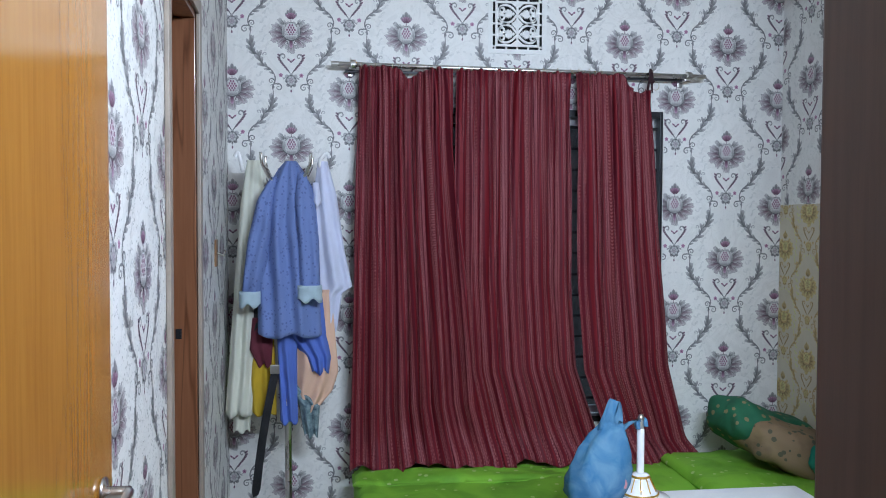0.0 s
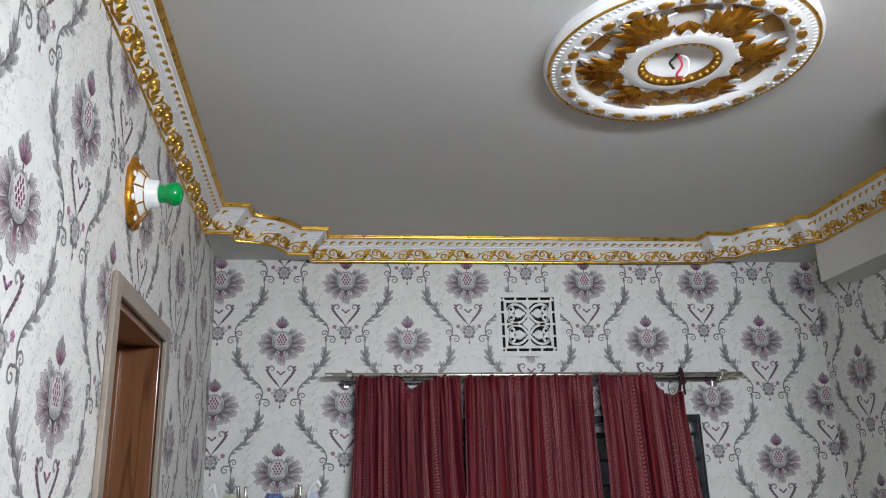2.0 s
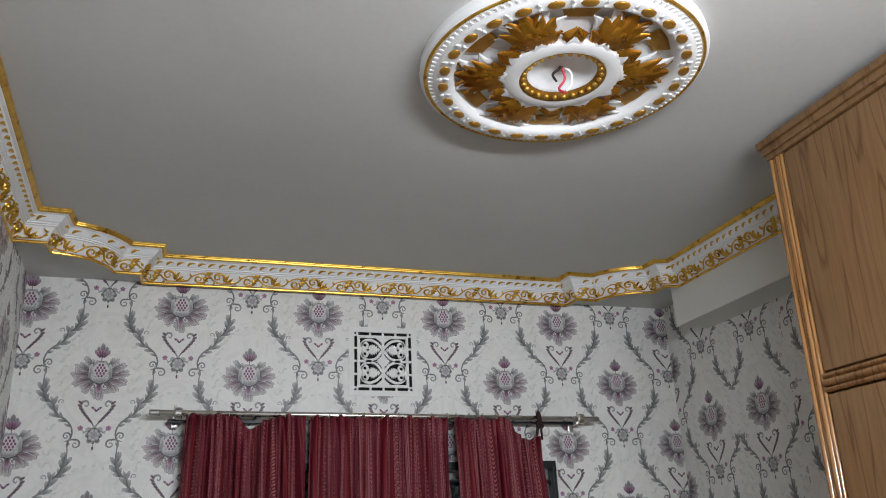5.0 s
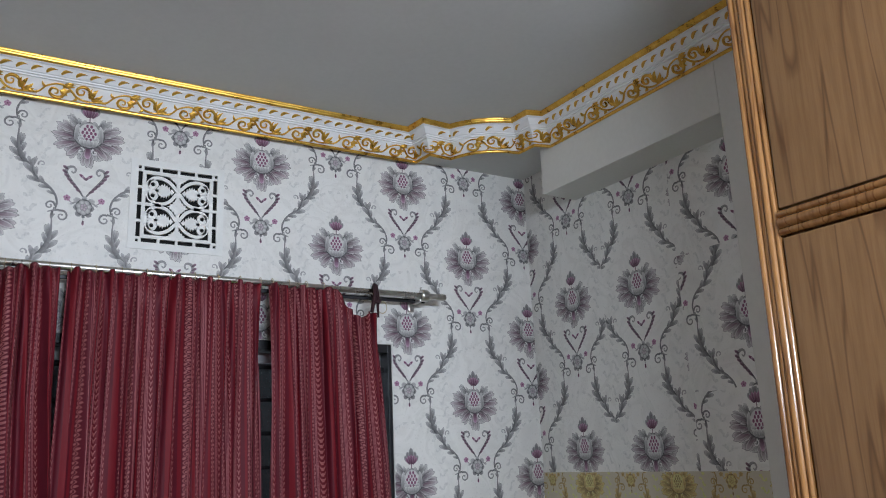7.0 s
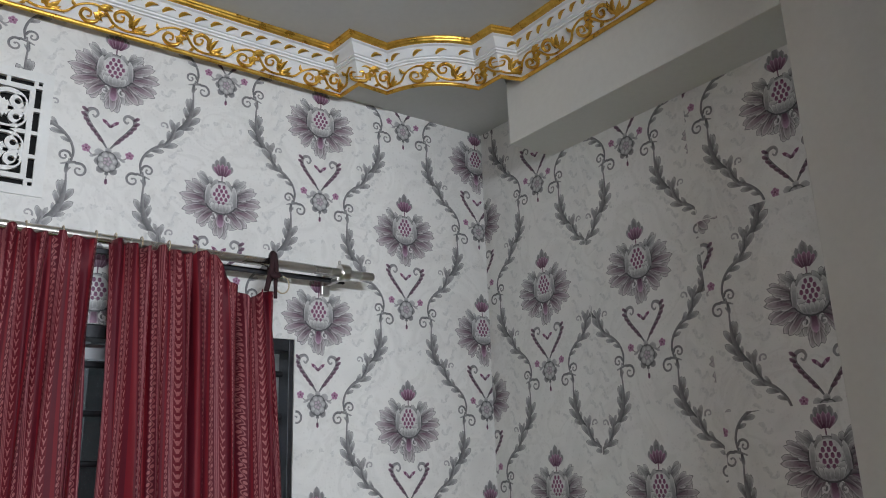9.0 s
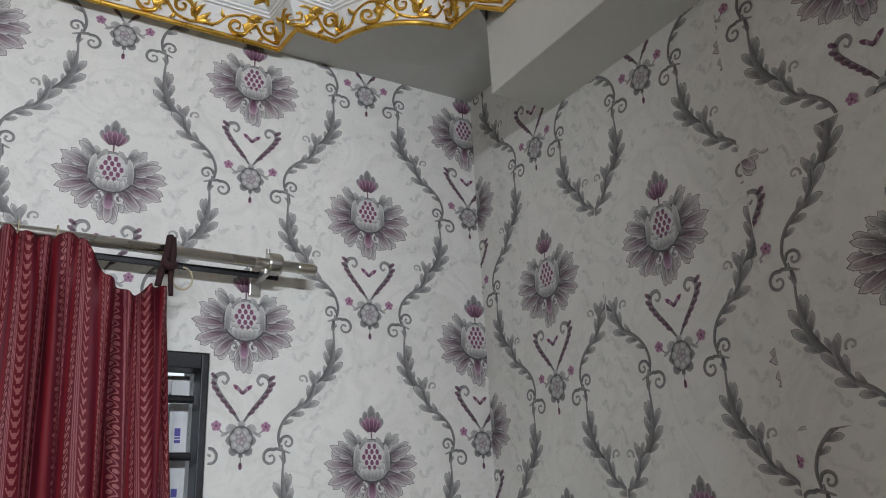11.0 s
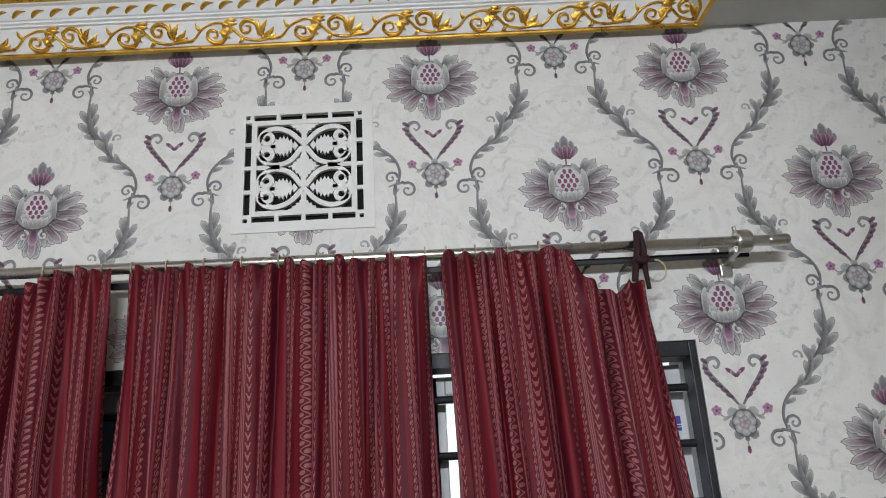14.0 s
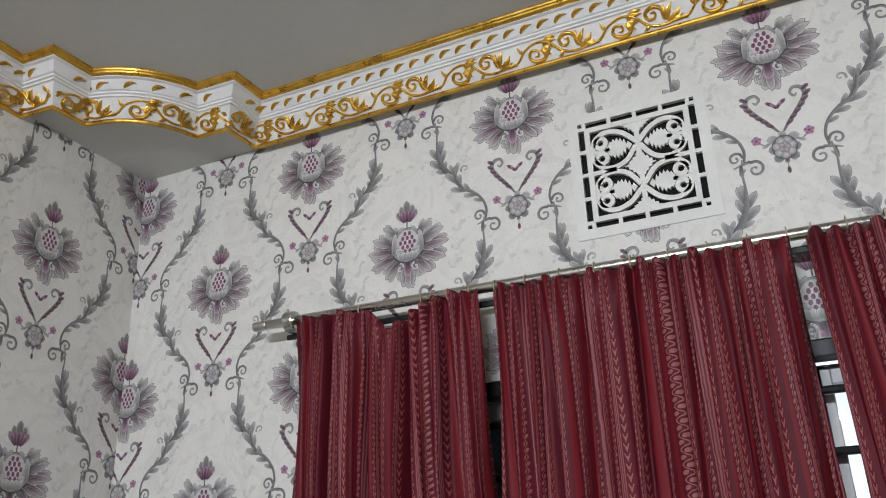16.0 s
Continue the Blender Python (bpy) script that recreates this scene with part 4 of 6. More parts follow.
for nm, col, pts in (("red_wire", (0.45, 0.02, 0.05), [(0, 0, -0.004), (0.012, 0.01, -0.03), (-0.002, 0.02, -0.055), (0.006, 0.005, -0.075)]),
                     ("white_wire", (0.75, 0.75, 0.75), [(0.005, 0, -0.004), (0.022, -0.005, -0.02), (0.028, 0.012, -0.045), (0.018, 0.022, -0.058)]),
                     ("black_wire", (0.01, 0.01, 0.01), [(-0.004, 0, -0.004), (-0.014, -0.012, -0.02), (-0.026, 0.0, -0.03), (-0.012, 0.010, -0.042)])):
    part(nm, tube(pts, 0.0032), plain(nm, col, tuple(min(1, c * 1.2) for c in col), 0.4, bump=0), wires, nm.replace("_", " "), True)


# ---- pierced vent ----
vent = thing("wall_vent", "square white pierced ventilation grille with leaf tracery", "vent", (0, 0, VZ))
LAT = plain("vent_white", (0.70, 0.70, 0.68), (0.78, 0.78, 0.76), 0.5, scale=12, fine=140)


def flat(bm, pts, t0=-0.004, t1=0.010):
    """A plate from an outline in the wall's plane, from depth t0 to t1."""
    f0 = [bm.verts.new((x, t0, z)) for x, z in pts]
    f1 = [bm.verts.new((x, t1, z)) for x, z in pts]
    bm.faces.new(f0)
    bm.faces.new(f1[::-1])
    for i in range(len(pts)):
        j = (i + 1) % len(pts)
        bm.faces.new((f0[i], f1[i], f1[j], f0[j]))


def band(bm, pts, w, n=5):
    p = spline(pts, n)
    a, b = [], []
    for i in range(len(p)):
        d = p[min(i + 1, len(p) - 1)] - p[max(i - 1, 0)]
        q = np.array((-d[1], d[0])) / (np.linalg.norm(d) + 1e-9) * w / 2
        a.append(p[i] + q)
        b.append(p[i] - q)
    rows = [[bm.verts.new((q[0], d, q[1])) for q, d in ((a[i], -0.002), (b[i], -0.002), (b[i], 0.008), (a[i], 0.008))] for i in range(len(p))]
    for r, q in zip(rows, rows[1:]):
        for k in range(4):
            bm.faces.new((r[k], r[(k + 1) % 4], q[(k + 1) % 4], q[k]))
    bm.faces.new(rows[0])
    bm.faces.new(rows[-1][::-1])


def ring_frame(h0, h1, t0, t1):
    bm = bmesh.new()
    for k in range(4):
        c, s = round(math.cos(k * math.pi / 2)), round(math.sin(k * math.pi / 2))
        flat(bm, [(c * x - s * z, s * x + c * z) for x, z in ((-h1, -h1), (h1, -h1), (h0, -h0), (-h0, -h0))], t0, t1)
    bmesh.ops.recalc_face_normals(bm, faces=bm.faces[:])
    return bm


part("outer_frame", ring_frame(0.1235, 0.146, -0.0035, 0.007), LAT, vent, "flush white border")
part("inner_frame", ring_frame(0.099, 0.1105, -0.003, 0.007), LAT, vent)
for k in range(4):
    for u in (-0.1105, -0.055, 0.0, 0.055, 0.1105):
        c, sn = round(math.cos(k * math.pi / 2)), round(math.sin(k * math.pi / 2))
        tb = bmesh.new()
        flat(tb, [(c * x - sn * z, sn * x + c * z) for x, z in ((u - 0.0042, -0.1250), (u + 0.0042, -0.1250), (u + 0.0042, -0.1095), (u - 0.0042, -0.1095))], -0.0024 - 0.0003 * (k % 2), 0.006)
        bmesh.ops.recalc_face_normals(tb, faces=tb.faces[:])
        part("border_bar", tb, LAT, vent)
for sx in (-1, 1):
    for sz in (-1, 1):
        bm = bmesh.new()
        cz = sz * 0.049
        band(bm, [(sx * x, cz + sz * z) for x, z in ((0.004, -0.004), (0.030, -0.036), (0.066, -0.044), (0.091, -0.026), (0.096, 0.002), (0.088, 0.030), (0.062, 0.042), (0.030, 0.032), (0.002, 0.004))], 0.0105)
        bmesh.ops.recalc_face_normals(bm, faces=bm.faces[:])
        part("loop", bm, LAT, vent)
        bm = bmesh.new()
        out = [(0.012, 0.0)]
        for side in (1, -1):
            for i in range(6):
                t = i / 6 if side == 1 else 1 - (i + 1) / 6
                w = 0.0245 * math.sin(math.pi * (0.14 + 0.72 * t))
                out += [(0.020 + 0.046 * t, side * w), (0.024 + 0.046 * t, side * (w - 0.008))] if side == 1 else [(0.024 + 0.046 * t, side * (w - 0.008)), (0.020 + 0.046 * t, side * w)]
            if side == 1:
                out.append((0.072, 0.0))
        flat(bm, [(sx * x, cz + z) for x, z in out], -0.001, 0.008)
        for dz in (-0.0185, 0.0185):
            band(bm, [(sx * (0.078 + 0.0118 * math.cos(a)), cz + dz + 0.0118 * math.sin(a)) for a in (2 * math.pi * i / 8 for i in range(9))], 0.0098, 2)
        flat(bm, [(sx * x, cz + z) for x, z in ((0.060, -0.004), (0.098, -0.004), (0.098, 0.004), (0.060, 0.004))], -0.001, 0.008)
        bmesh.ops.recalc_face_normals(bm, faces=bm.faces[:])
        part("leaf", bm, LAT, vent)
mid = bmesh.new()
for cz, hh in ((0.0, 0.034), (-0.098, 0.028), (0.098, 0.028)):
    pts = []
    for q in range(4):
        for t in range(4):
            a0, a1 = [(1, 0), (0, 1), (-1, 0), (0, -1)][q], [(1, 0), (0, 1), (-1, 0), (0, -1)][(q + 1) % 4]
            f = t / 4
            for g, k in ((f, 1.0), (f + 0.06, 0.80)):
                x, z = (a0[0] * (1 - g) + a1[0] * g) * 0.033 * k, (a0[1] * (1 - g) + a1[1] * g) * hh * k
                pts.append((x, max(-0.1, min(0.1, cz + z))))
    flat(mid, pts, -0.001, 0.008)
for sx in (-1, 1):
    flat(mid, [(sx * x, z) for x, z in ((0.05, -0.005), (0.102, -0.005), (0.102, 0.005), (0.05, 0.005))], -0.002, 0.008)
flat(mid, [(-0.0055, -0.098), (0.0055, -0.098), (0.0055, 0.098), (-0.0055, 0.098)], -0.0014, 0.008)
bmesh.ops.recalc_face_normals(mid, faces=mid.faces[:])
part("centre_leaves", mid, LAT, vent)
# solid black plate close behind the tracery: the hollow's shade as colour
part("backing", box(-0.1278, 0.1278, 0.0125, 0.06, -0.1278, 0.1278), HOLLOW_SHADE, vent, "black plate standing for the shaded hollow behind the tracery")


# ---- window ----
window = thing("window_1", "dark framed window with iron bars behind drawn curtains", "window", (0, 0, 0), kind="structure")
fr = bmesh.new()
for a, b, c, d in ((WX0, WX0 + .03, WZ0, WZ1), (WX1 - .014, WX1, WZ0, WZ1), (WX0 + .03, WX1 - .014, WZ1 - .03, WZ1), (WX0 + .03, WX1 - .014, WZ0, WZ0 + .03)):
    box(a, b, 0.004, 0.060, c, d, 0.002, fr)
part("window_frame", fr, DARKMETAL, window, "black painted frame")
for i in range(14):
    z = WZ1 - 0.085 - i * 0.105
    part("bar", rod_between((WX0 + .02, 0.03, z), (WX1 - .02, 0.03, z), 0.0075), DARKMETAL, window)
for x0, x1 in ((WX0 + .03, -0.24), (-0.26, 0.255), (0.235, WX1 - .014)):
    sash = bmesh.new()
    for a, b, c, d in ((x0, x0 + .035, WZ0 + .03, WZ1 - .03), (x1 - .035, x1, WZ0 + .03, WZ1 - .03), (x0 + .035, x1 - .035, WZ1 - .065, WZ1 - .03), (x0 + .035, x1 - .035, WZ0 + .03, WZ0 + .065)):
        box(a, b, 0.085, 0.110, c, d, 0.002, sash)
    so = part("sash", sash, ALU, window, "aluminium sliding sash")
    pane = part("pane", box(x0 + .035, x1 - .035, 0.094, 0.099, WZ0 + .065, WZ1 - .065), GLASS, so, "clear glass pane")
    pane.visible_shadow = False
TAPE = plain("film_tape", (0.62, 0.64, 0.68), (0.72, 0.74, 0.78), 0.35)
INKB = plain("tape_ink", (0.05, 0.04, 0.30), (0.09, 0.07, 0.38), 0.4)
tp = part("protective_tape", box(WX1 - .042, WX1 - .024, 0.0825, 0.0845, WZ0 + .08, WZ1 - .09), TAPE, window, "white tape with small blue marks")
for i in range(12):
    z = WZ1 - 0.16 - i * 0.112
    bm = bmesh.new()
    box(WX1 - .039, WX1 - .028, 0.0815, 0.0824, z, z + 0.006, 0, bm)
    box(WX1 - .039, WX1 - .028, 0.0815, 0.0824, z + 0.008, z + 0.011, 0, bm)
    box(WX1 - .039, WX1 - .028, 0.0815, 0.0824, z + 0.013, z + 0.028, 0, bm)
    part("mark", bm, INKB, tp, "small blue printed bars")
# made-up dark walls outside, placed to hide parts of the bright backdrop
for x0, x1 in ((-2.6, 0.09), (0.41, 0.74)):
    tagged(link_mesh("added_dark_wall", box(x0, x1, 0.62, 0.80, -0.5, 4.0), ADDED_WALL), "dark wall added outside the window to darken the view", "wall", kind="structure")
tagged(link_mesh("backdrop", box(-3.0, 3.0, 1.30, 1.32, -0.5, 4.0), OUTSIDE), "pale daylight outside the window", "backdrop", kind="structure")


# ---- curtain rod ----
rod = thing("curtain_rod", "brushed steel curtain rod on two wall brackets", "curtain rod", (0, 0, 2.36))
RZ = 0.0
RY = -0.085
part("pole", rod_between((-0.885, RY, 0.006), (0.915, RY, -0.008), 0.0108, 20), CHROME, rod, "long steel pole", True)
part("back_rail", box(-0.84, 0.87, -0.050, -0.042, -0.026, -0.014, 0.002), DARKMETAL, rod, "dark inner rail")
for x, dz in ((-0.815, 0.005), (0.835, -0.007)):
    br = bmesh.new()
    box(x - 0.012, x + 0.012, -0.012, 0.0, -0.045 + dz, 0.015 + dz, 0.003, br)
    box(x - 0.006, x + 0.006, RY, -0.010, -0.022 + dz, -0.010 + dz, 0.002, br)
    merge(br, lathe([(0.020, -0.014), (0.022, -0.010), (0.022, 0.010), (0.020, 0.014)], 20), Matrix.Translation((x + 0.012, RY, dz)) @ Matrix.Rotation(math.pi / 2, 4, "Y"))
    merge(br, rod_between((x, RY, 0.018 + dz), (x, RY, 0.030 + dz), 0.004))
    part("bracket", br, CHROME, rod, "steel wall bracket")
for x, dz in ((-0.885, 0.006), (0.915, -0.008)):
    part("end_cap", lathe([(0.0108, -0.02), (0.0116, -0.016), (0.0116, 0.016), (0.009, 0.02)], 20), CHROME, rod).matrix_local = Matrix.Translation((x, RY, dz)) @ Matrix.Rotation(math.pi / 2, 4, "Y")


# ---- curtains ----
def profile_at(table, z):
    zs, xs = [r[0] for r in table][::-1], [r[1] for r in table][::-1]
    return float(np.interp(z, zs, xs))


def curtain(name, label, left, right, top, bottom, folds, seed, full, dip=(), front=-0.105, body=1.0):
    """A hanging cloth. left and right: (height, x) tables of its edges; dip: (place across, drop) of the sagging heading."""
    rng = random.Random(seed)
    nu, nv = 220, 90
    phase = [rng.uniform(-0.5, 0.5) for _ in range(folds + 2)]
    size = [rng.uniform(0.6, 1.25) for _ in range(folds + 2)]
    bm = bmesh.new()
    uvl = bm.loops.layers.uv.new("UVMap")
    grid, tex = [], []
    for j in range(nv + 1):
        v = j / nv
        row, trow = [], []
        for i in range(nu + 1):
            u = i / nu
            sag = float(np.interp(u, [r[0] for r in dip], [r[1] for r in dip])) if dip else 0.0
            zt = top - sag
            zb = bottom + 0.012 * math.sin(u * 9 + seed)
            z = zt + (zb - zt) * v
            k = u * folds
            f = int(k)
            amp = size[f] * (1 - (k - f)) + size[f + 1] * (k - f)
            ph = 2 * math.pi * k + phase[f] * (1 - (k - f)) + phase[f + 1] * (k - f) + 0.9 * math.sin(2.2 * v + seed + u * 3) * min(1, v * 2)
            depth = (0.006 + 0.024 * min(1.0, v * 2)) * (1 - 0.25 * v) * amp * body
            x = profile_at(left, z) * (1 - u) + profile_at(right, z) * u
            x += 0.010 * amp * math.sin(2 * ph) * min(1, v * 4)
            y = front + depth * math.sin(ph) + 0.005 * math.sin(ph * 2.7 + 1) * body + 0.004 * noise.noise(Vector((u * folds * 3.1, v * 3, seed + 5)))
            y += 0.014 * max(0.0, 1 - v / 0.14) * max(0.0, math.cos(ph)) ** 10   # pinched pleats
            y += 0.042 * body * min(1.0, v * 9) * max(0.0, 1 - v / (0.35 + 0.35 * amp)) * max(0.0, math.cos(ph + 0.3 * math.sin(5 * v))) ** 36   # creases below them
            y += 0.010 * noise.noise(Vector((x * 5, z * 2.2, seed)))
            if v > 0.90:                       # the hem spreads out on the bed
                t = (v - 0.90) / 0.10
                y -= 0.10 * t * t + 0.03 * t * math.sin(u * 14 + seed)
                z += 0.020 * t * max(0.0, math.sin(ph * 0.5 + 1))
            if v < 0.05:                       # gathered heading
                t = 1 - v / 0.05
                y += 0.011 * t * math.sin(ph * 3)
                z += 0.006 * t * math.sin(ph)
            row.append(bm.verts.new((x, y, z)))
            trow.append((u * full, -v * (top - bottom)))
        grid.append(row)
        tex.append(trow)
    # the weave follows the cloth's own length through the folds
    run, mid = [0.0], grid[int(nv * 0.8)]
    for p, q in zip(mid, mid[1:]):
        run.append(run[-1] + math.hypot(q.co.x - p.co.x, q.co.y - p.co.y))
    tex = [[(1.70 * run[i] + seed * 0.013, 1.40 * w) for i, (_, w) in enumerate(trow)] for trow in tex]
    for j in range(nv):
        for i in range(nu):
            f = bm.faces.new((grid[j][i], grid[j + 1][i], grid[j + 1][i + 1], grid[j][i + 1]))
            f.smooth = True
            for loop, (a, b) in zip(f.loops, ((j, i), (j + 1, i), (j + 1, i + 1), (j, i + 1))):
                loop[uvl].uv = tex[a][b]
    ob = thing(name, label, "curtain", group="window curtains")
    cl = part("cloth", bm, CLOTH, ob, "dark red striped cloth")
    md = cl.modifiers.new("thickness", "SOLIDIFY")
    md.thickness, md.offset = 0.0022, 0.0
    return ob


CUR = [
    curtain("curtain", "dark red striped curtain sagging from a few hooks", [(2.4, -0.772), (1.36, -0.790), (0.9, -0.800), (0.5, -0.812)],
            [(2.4, -0.336), (2.0, -0.324), (1.61, -0.294), (1.07, -0.242), (0.75, -0.215), (0.5, -0.150)], 2.356, 0.475, 5, 3, 0.60, [(0, 0), (0.40, 0.0), (0.46, 0.030), (0.51, 0.052), (0.57, 0.040), (0.68, 0.018), (0.76, 0.0)], body=1.3),
    curtain("curtain", "dark red striped curtain hanging full length over the window", [(2.4, -0.312), (1.36, -0.312), (0.9, -0.29), (0.5, -0.21)],
            [(2.4, 0.246), (1.34, 0.255), (0.92, 0.288), (0.7, 0.362), (0.5, 0.43)], 2.354, 0.470, 6, 11, 0.68, [], -0.098, 0.8),
    curtain("curtain", "dark red striped curtain with a drooping tied corner", [(2.4, 0.272), (1.95, 0.285), (1.34, 0.291), (0.9, 0.323), (0.67, 0.406), (0.5, 0.46)],
            [(2.4, 0.640), (2.28, 0.648), (2.0, 0.664), (1.48, 0.702), (0.916, 0.754), (0.546, 0.848), (0.4, 0.95)], 2.350, 0.425, 4, 23, 0.50, [(0, 0), (0.62, 0.0), (0.66, 0.025), (0.71, 0.055), (0.77, 0.075), (0.83, 0.100), (0.88, 0.085), (0.92, 0.062), (1.0, 0.075)]),
]
HOOK = plain("amber_ring", (0.40, 0.33, 0.22), (0.52, 0.44, 0.30), 0.35)
for ob, xs in zip(CUR, ((-0.765, -0.70, -0.62, -0.47, -0.41, -0.36), (-0.305, -0.24, -0.17, -0.10, -0.03, 0.04, 0.11, 0.18, 0.245), (0.285, 0.34, 0.40, 0.46))):
    for x in xs:
        rg = bmesh.new()
        tube([(x, RY + 0.013 * math.cos(a), 2.360 + 0.013 * math.sin(a)) for a in (2 * math.pi * i / 10 for i in range(11))], 0.0014, 6, 3, 1.0, rg)
        part("ring", rg, HOOK, ob, "small amber curtain ring", True)
TIE = plain("tie_cord", (0.010, 0.004, 0.005), (0.030, 0.006, 0.009), 0.7)
tie = bmesh.new()
tube([(0.646, -0.098, 2.376), (0.640, -0.108, 2.340), (0.632, -0.110, 2.305), (0.628, -0.106, 2.278)], 0.0075, 8, 6, 0.8, tie)
tube([(0.650, -0.097, 2.374), (0.651, -0.108, 2.335), (0.648, -0.112, 2.300), (0.652, -0.106, 2.262)], 0.0070, 8, 6, 0.6, tie)
tube([(0.646, -0.098, 2.374), (0.650, -0.085, 2.379), (0.652, -0.070, 2.366), (0.650, -0.070, 2.335), (0.643, -0.095, 2.310)], 0.0060, 8, 6, 1.0, tie)
tube([(0.634, -0.118, 2.318), (0.643, -0.121, 2.312), (0.654, -0.116, 2.318)], 0.0075, 8, 5, 1.0, tie)
part("tie", tie, TIE, CUR[2], "knotted dark tie cord", True)

rg = bmesh.new()
tube([(0.672 + 0.018 * math.sin(a), RY - 0.012, 2.300 + 0.021 * math.cos(a)) for a in (0.25 * i for i in range(20))], 0.0018, 6, 2, 1.0, rg)
part("ring", rg, HOOK, CUR[2], "loose amber curtain ring", True)


# ---- wardrobe against the right wall ----
WF, WY0, WTOP, WSPLIT = 0.800, -1.505, 2.940, 2.208
wardrobe = thing("wardrobe", "tall honey oak veneer wardrobe with fluted mouldings reaching the ceiling", "wardrobe", (WF - 0.056, WY0, 0.010))
wardrobe.rotation_euler.y = 0.025      # stands a little out of plumb


def wbox(x0, x1, y0, y1, z0, z1, bevel=0.002):
    """Box in the wardrobe's own measure: x into it from its front, y along it from its far end."""
    return box(x0, x1, -y1, -y0, z0, z1, bevel)


WL = 1.74
part("body", wbox(0.022, BX - WF, 0.0, WL, 0.0, WTOP - 0.05), OAK, wardrobe, "oak veneer carcass")
crown = bmesh.new()
for i, (o, a, b) in enumerate(((-0.006, WTOP - 0.062, WTOP - 0.045), (-0.013, WTOP - 0.045, WTOP - 0.022), (-0.022, WTOP - 0.022, WTOP))):
    merge(crown, wbox(o, BX - WF, o, WL, a, b, 0.004))
part("crown", crown, OAK, wardrobe, "stepped oak crown moulding")
part("stile", wbox(0.004, 0.024, 0.0, 0.054, 0.02, WTOP - 0.063, 0.001), OAKDARK, wardrobe, "oak corner stile")
for y, r in ((0.006, 0.008), (0.020, 0.006), (0.032, 0.009), (0.046, 0.006)):
    part("flute", rod_between((0.006, -y, 0.02), (0.006, -y, WTOP - 0.063), r, 10), OAKDARK, wardrobe, "rounded corner bead", True)
for z, r in ((WSPLIT - 0.018, 0.008), (WSPLIT, 0.012), (WSPLIT + 0.018, 0.008)):
    part("belt_moulding", rod_between((0.004, -0.054, z), (0.004, -WL, z), r, 12), OAKDARK, wardrobe, "rounded dark belt bead between the doors", True)
dw = (WL - 0.06) / 4
for k in range(4):
    y0 = 0.058 + k * dw
    for nm, z0, z1 in (("upper_door", WSPLIT + 0.030, WTOP - 0.066), ("lower_door", 0.09, WSPLIT - 0.030)):
        d = part(nm, wbox(0.002, 0.021, y0, y0 + dw - 0.004, z0, z1, 0.003), OAK, wardrobe, "oak veneer door panel")
        zz = z0 + 0.12 if nm == "upper_door" else 1.05
        yy = y0 + (dw - 0.04 if k % 2 == 0 else 0.04)
        hd = bmesh.new()
        tube([(0.002, -yy, zz), (-0.022, -yy, zz + 0.012), (-0.022, -yy, zz + 0.078), (0.002, -yy, zz + 0.090)], 0.005, 8, 5, 1.0, hd)
        part("handle", hd, CHROME, d, "slim steel handle", True)
part("plinth", wbox(0.010, 0.021, 0.054, WL, 0.0, 0.085), OAKDARK, wardrobe)


# ---- bathroom doorway in the left wall ----
door1 = thing("door_1", "brown varnished door frame of an open bathroom doorway", "door frame", (XL, 0, 0), kind="structure")
door1.rotation_euler.z = SLANT
cas = bmesh.new()
for y0, y1, z0, z1 in ((DY0 - 0.035, DY0 + 0.012, 0, DZ + 0.035), (DY1 - 0.012, DY1 + 0.035, 0, DZ + 0.035), (DY0 + 0.012, DY1 - 0.012, DZ - 0.012, DZ + 0.035)):
    box(0.001, 0.014, y0, y1, z0, z1, 0.003, cas)
part("casing", cas, TRIMWOOD, door1, "taupe outer trim")
for nm, y0, y1, z0, z1 in (("near_jamb", DY0 + 0.0005, DY0 + 0.030, 0, DZ - 0.03), ("far_jamb", DY1 - 0.030, DY1 - 0.0005, 0, DZ - 0.03), ("head", DY0 + 0.0005, DY1 - 0.0005, DZ - 0.03, DZ - 0.0005)):
    part(nm, box(-0.170, -0.0005, y0, y1, z0, z1, 0.002), FRAMEWOOD, door1, "brown varnished lining")
part("door_stop", box(-0.120, -0.105, DY1 - 0.048, DY1 - 0.030, 0, DZ - 0.03, 0.002), FRAMEWOOD, door1)
strike = bmesh.new()
box(-0.070, -0.050, DY1 - 0.0325, DY1 - 0.0300, 1.23, 1.265, 0.001, strike)
box(-0.068, -0.052, DY1 - 0.0345, DY1 - 0.0320, 1.235, 1.265, 0.001, strike)
part("strike_plate", strike, DARKMETAL, door1, "dark metal strike plate")
bdoor = thing("bathroom_door", "brown varnished bathroom door standing open inwards", "door", (XL - SLANT * DY1 - 0.174, DY1 - 0.03, 0))
bd_leaf = part("leaf", box(-0.64, -0.004, -0.036, 0.0, 0.01, DZ - 0.035, 0.003), FRAMEWOOD, bdoor, "brown flush door leaf")
part("lever", tube([(-0.58, -0.036, 1.05), (-0.58, -0.075, 1.05), (-0.50, -0.078, 1.05)], 0.008), CHROME, bdoor, "steel lever", True)

# ---- entrance: yellow-brown leaf folded back against the left wall, and its frame ----
LEAFTOP = 2.175
leafdoor = thing("entrance_door", "glossy yellow-brown varnished flush door opened back against the wall", "door", (-1.247, -3.29, 0))
leafdoor.rotation_euler.z = SLANT
part("leaf", box(0.0, 0.036, 0.02, 0.790, 0.012, LEAFTOP, 0.003), TEAK, leafdoor, "glossy yellow-brown veneer leaf")
lever = bmesh.new()
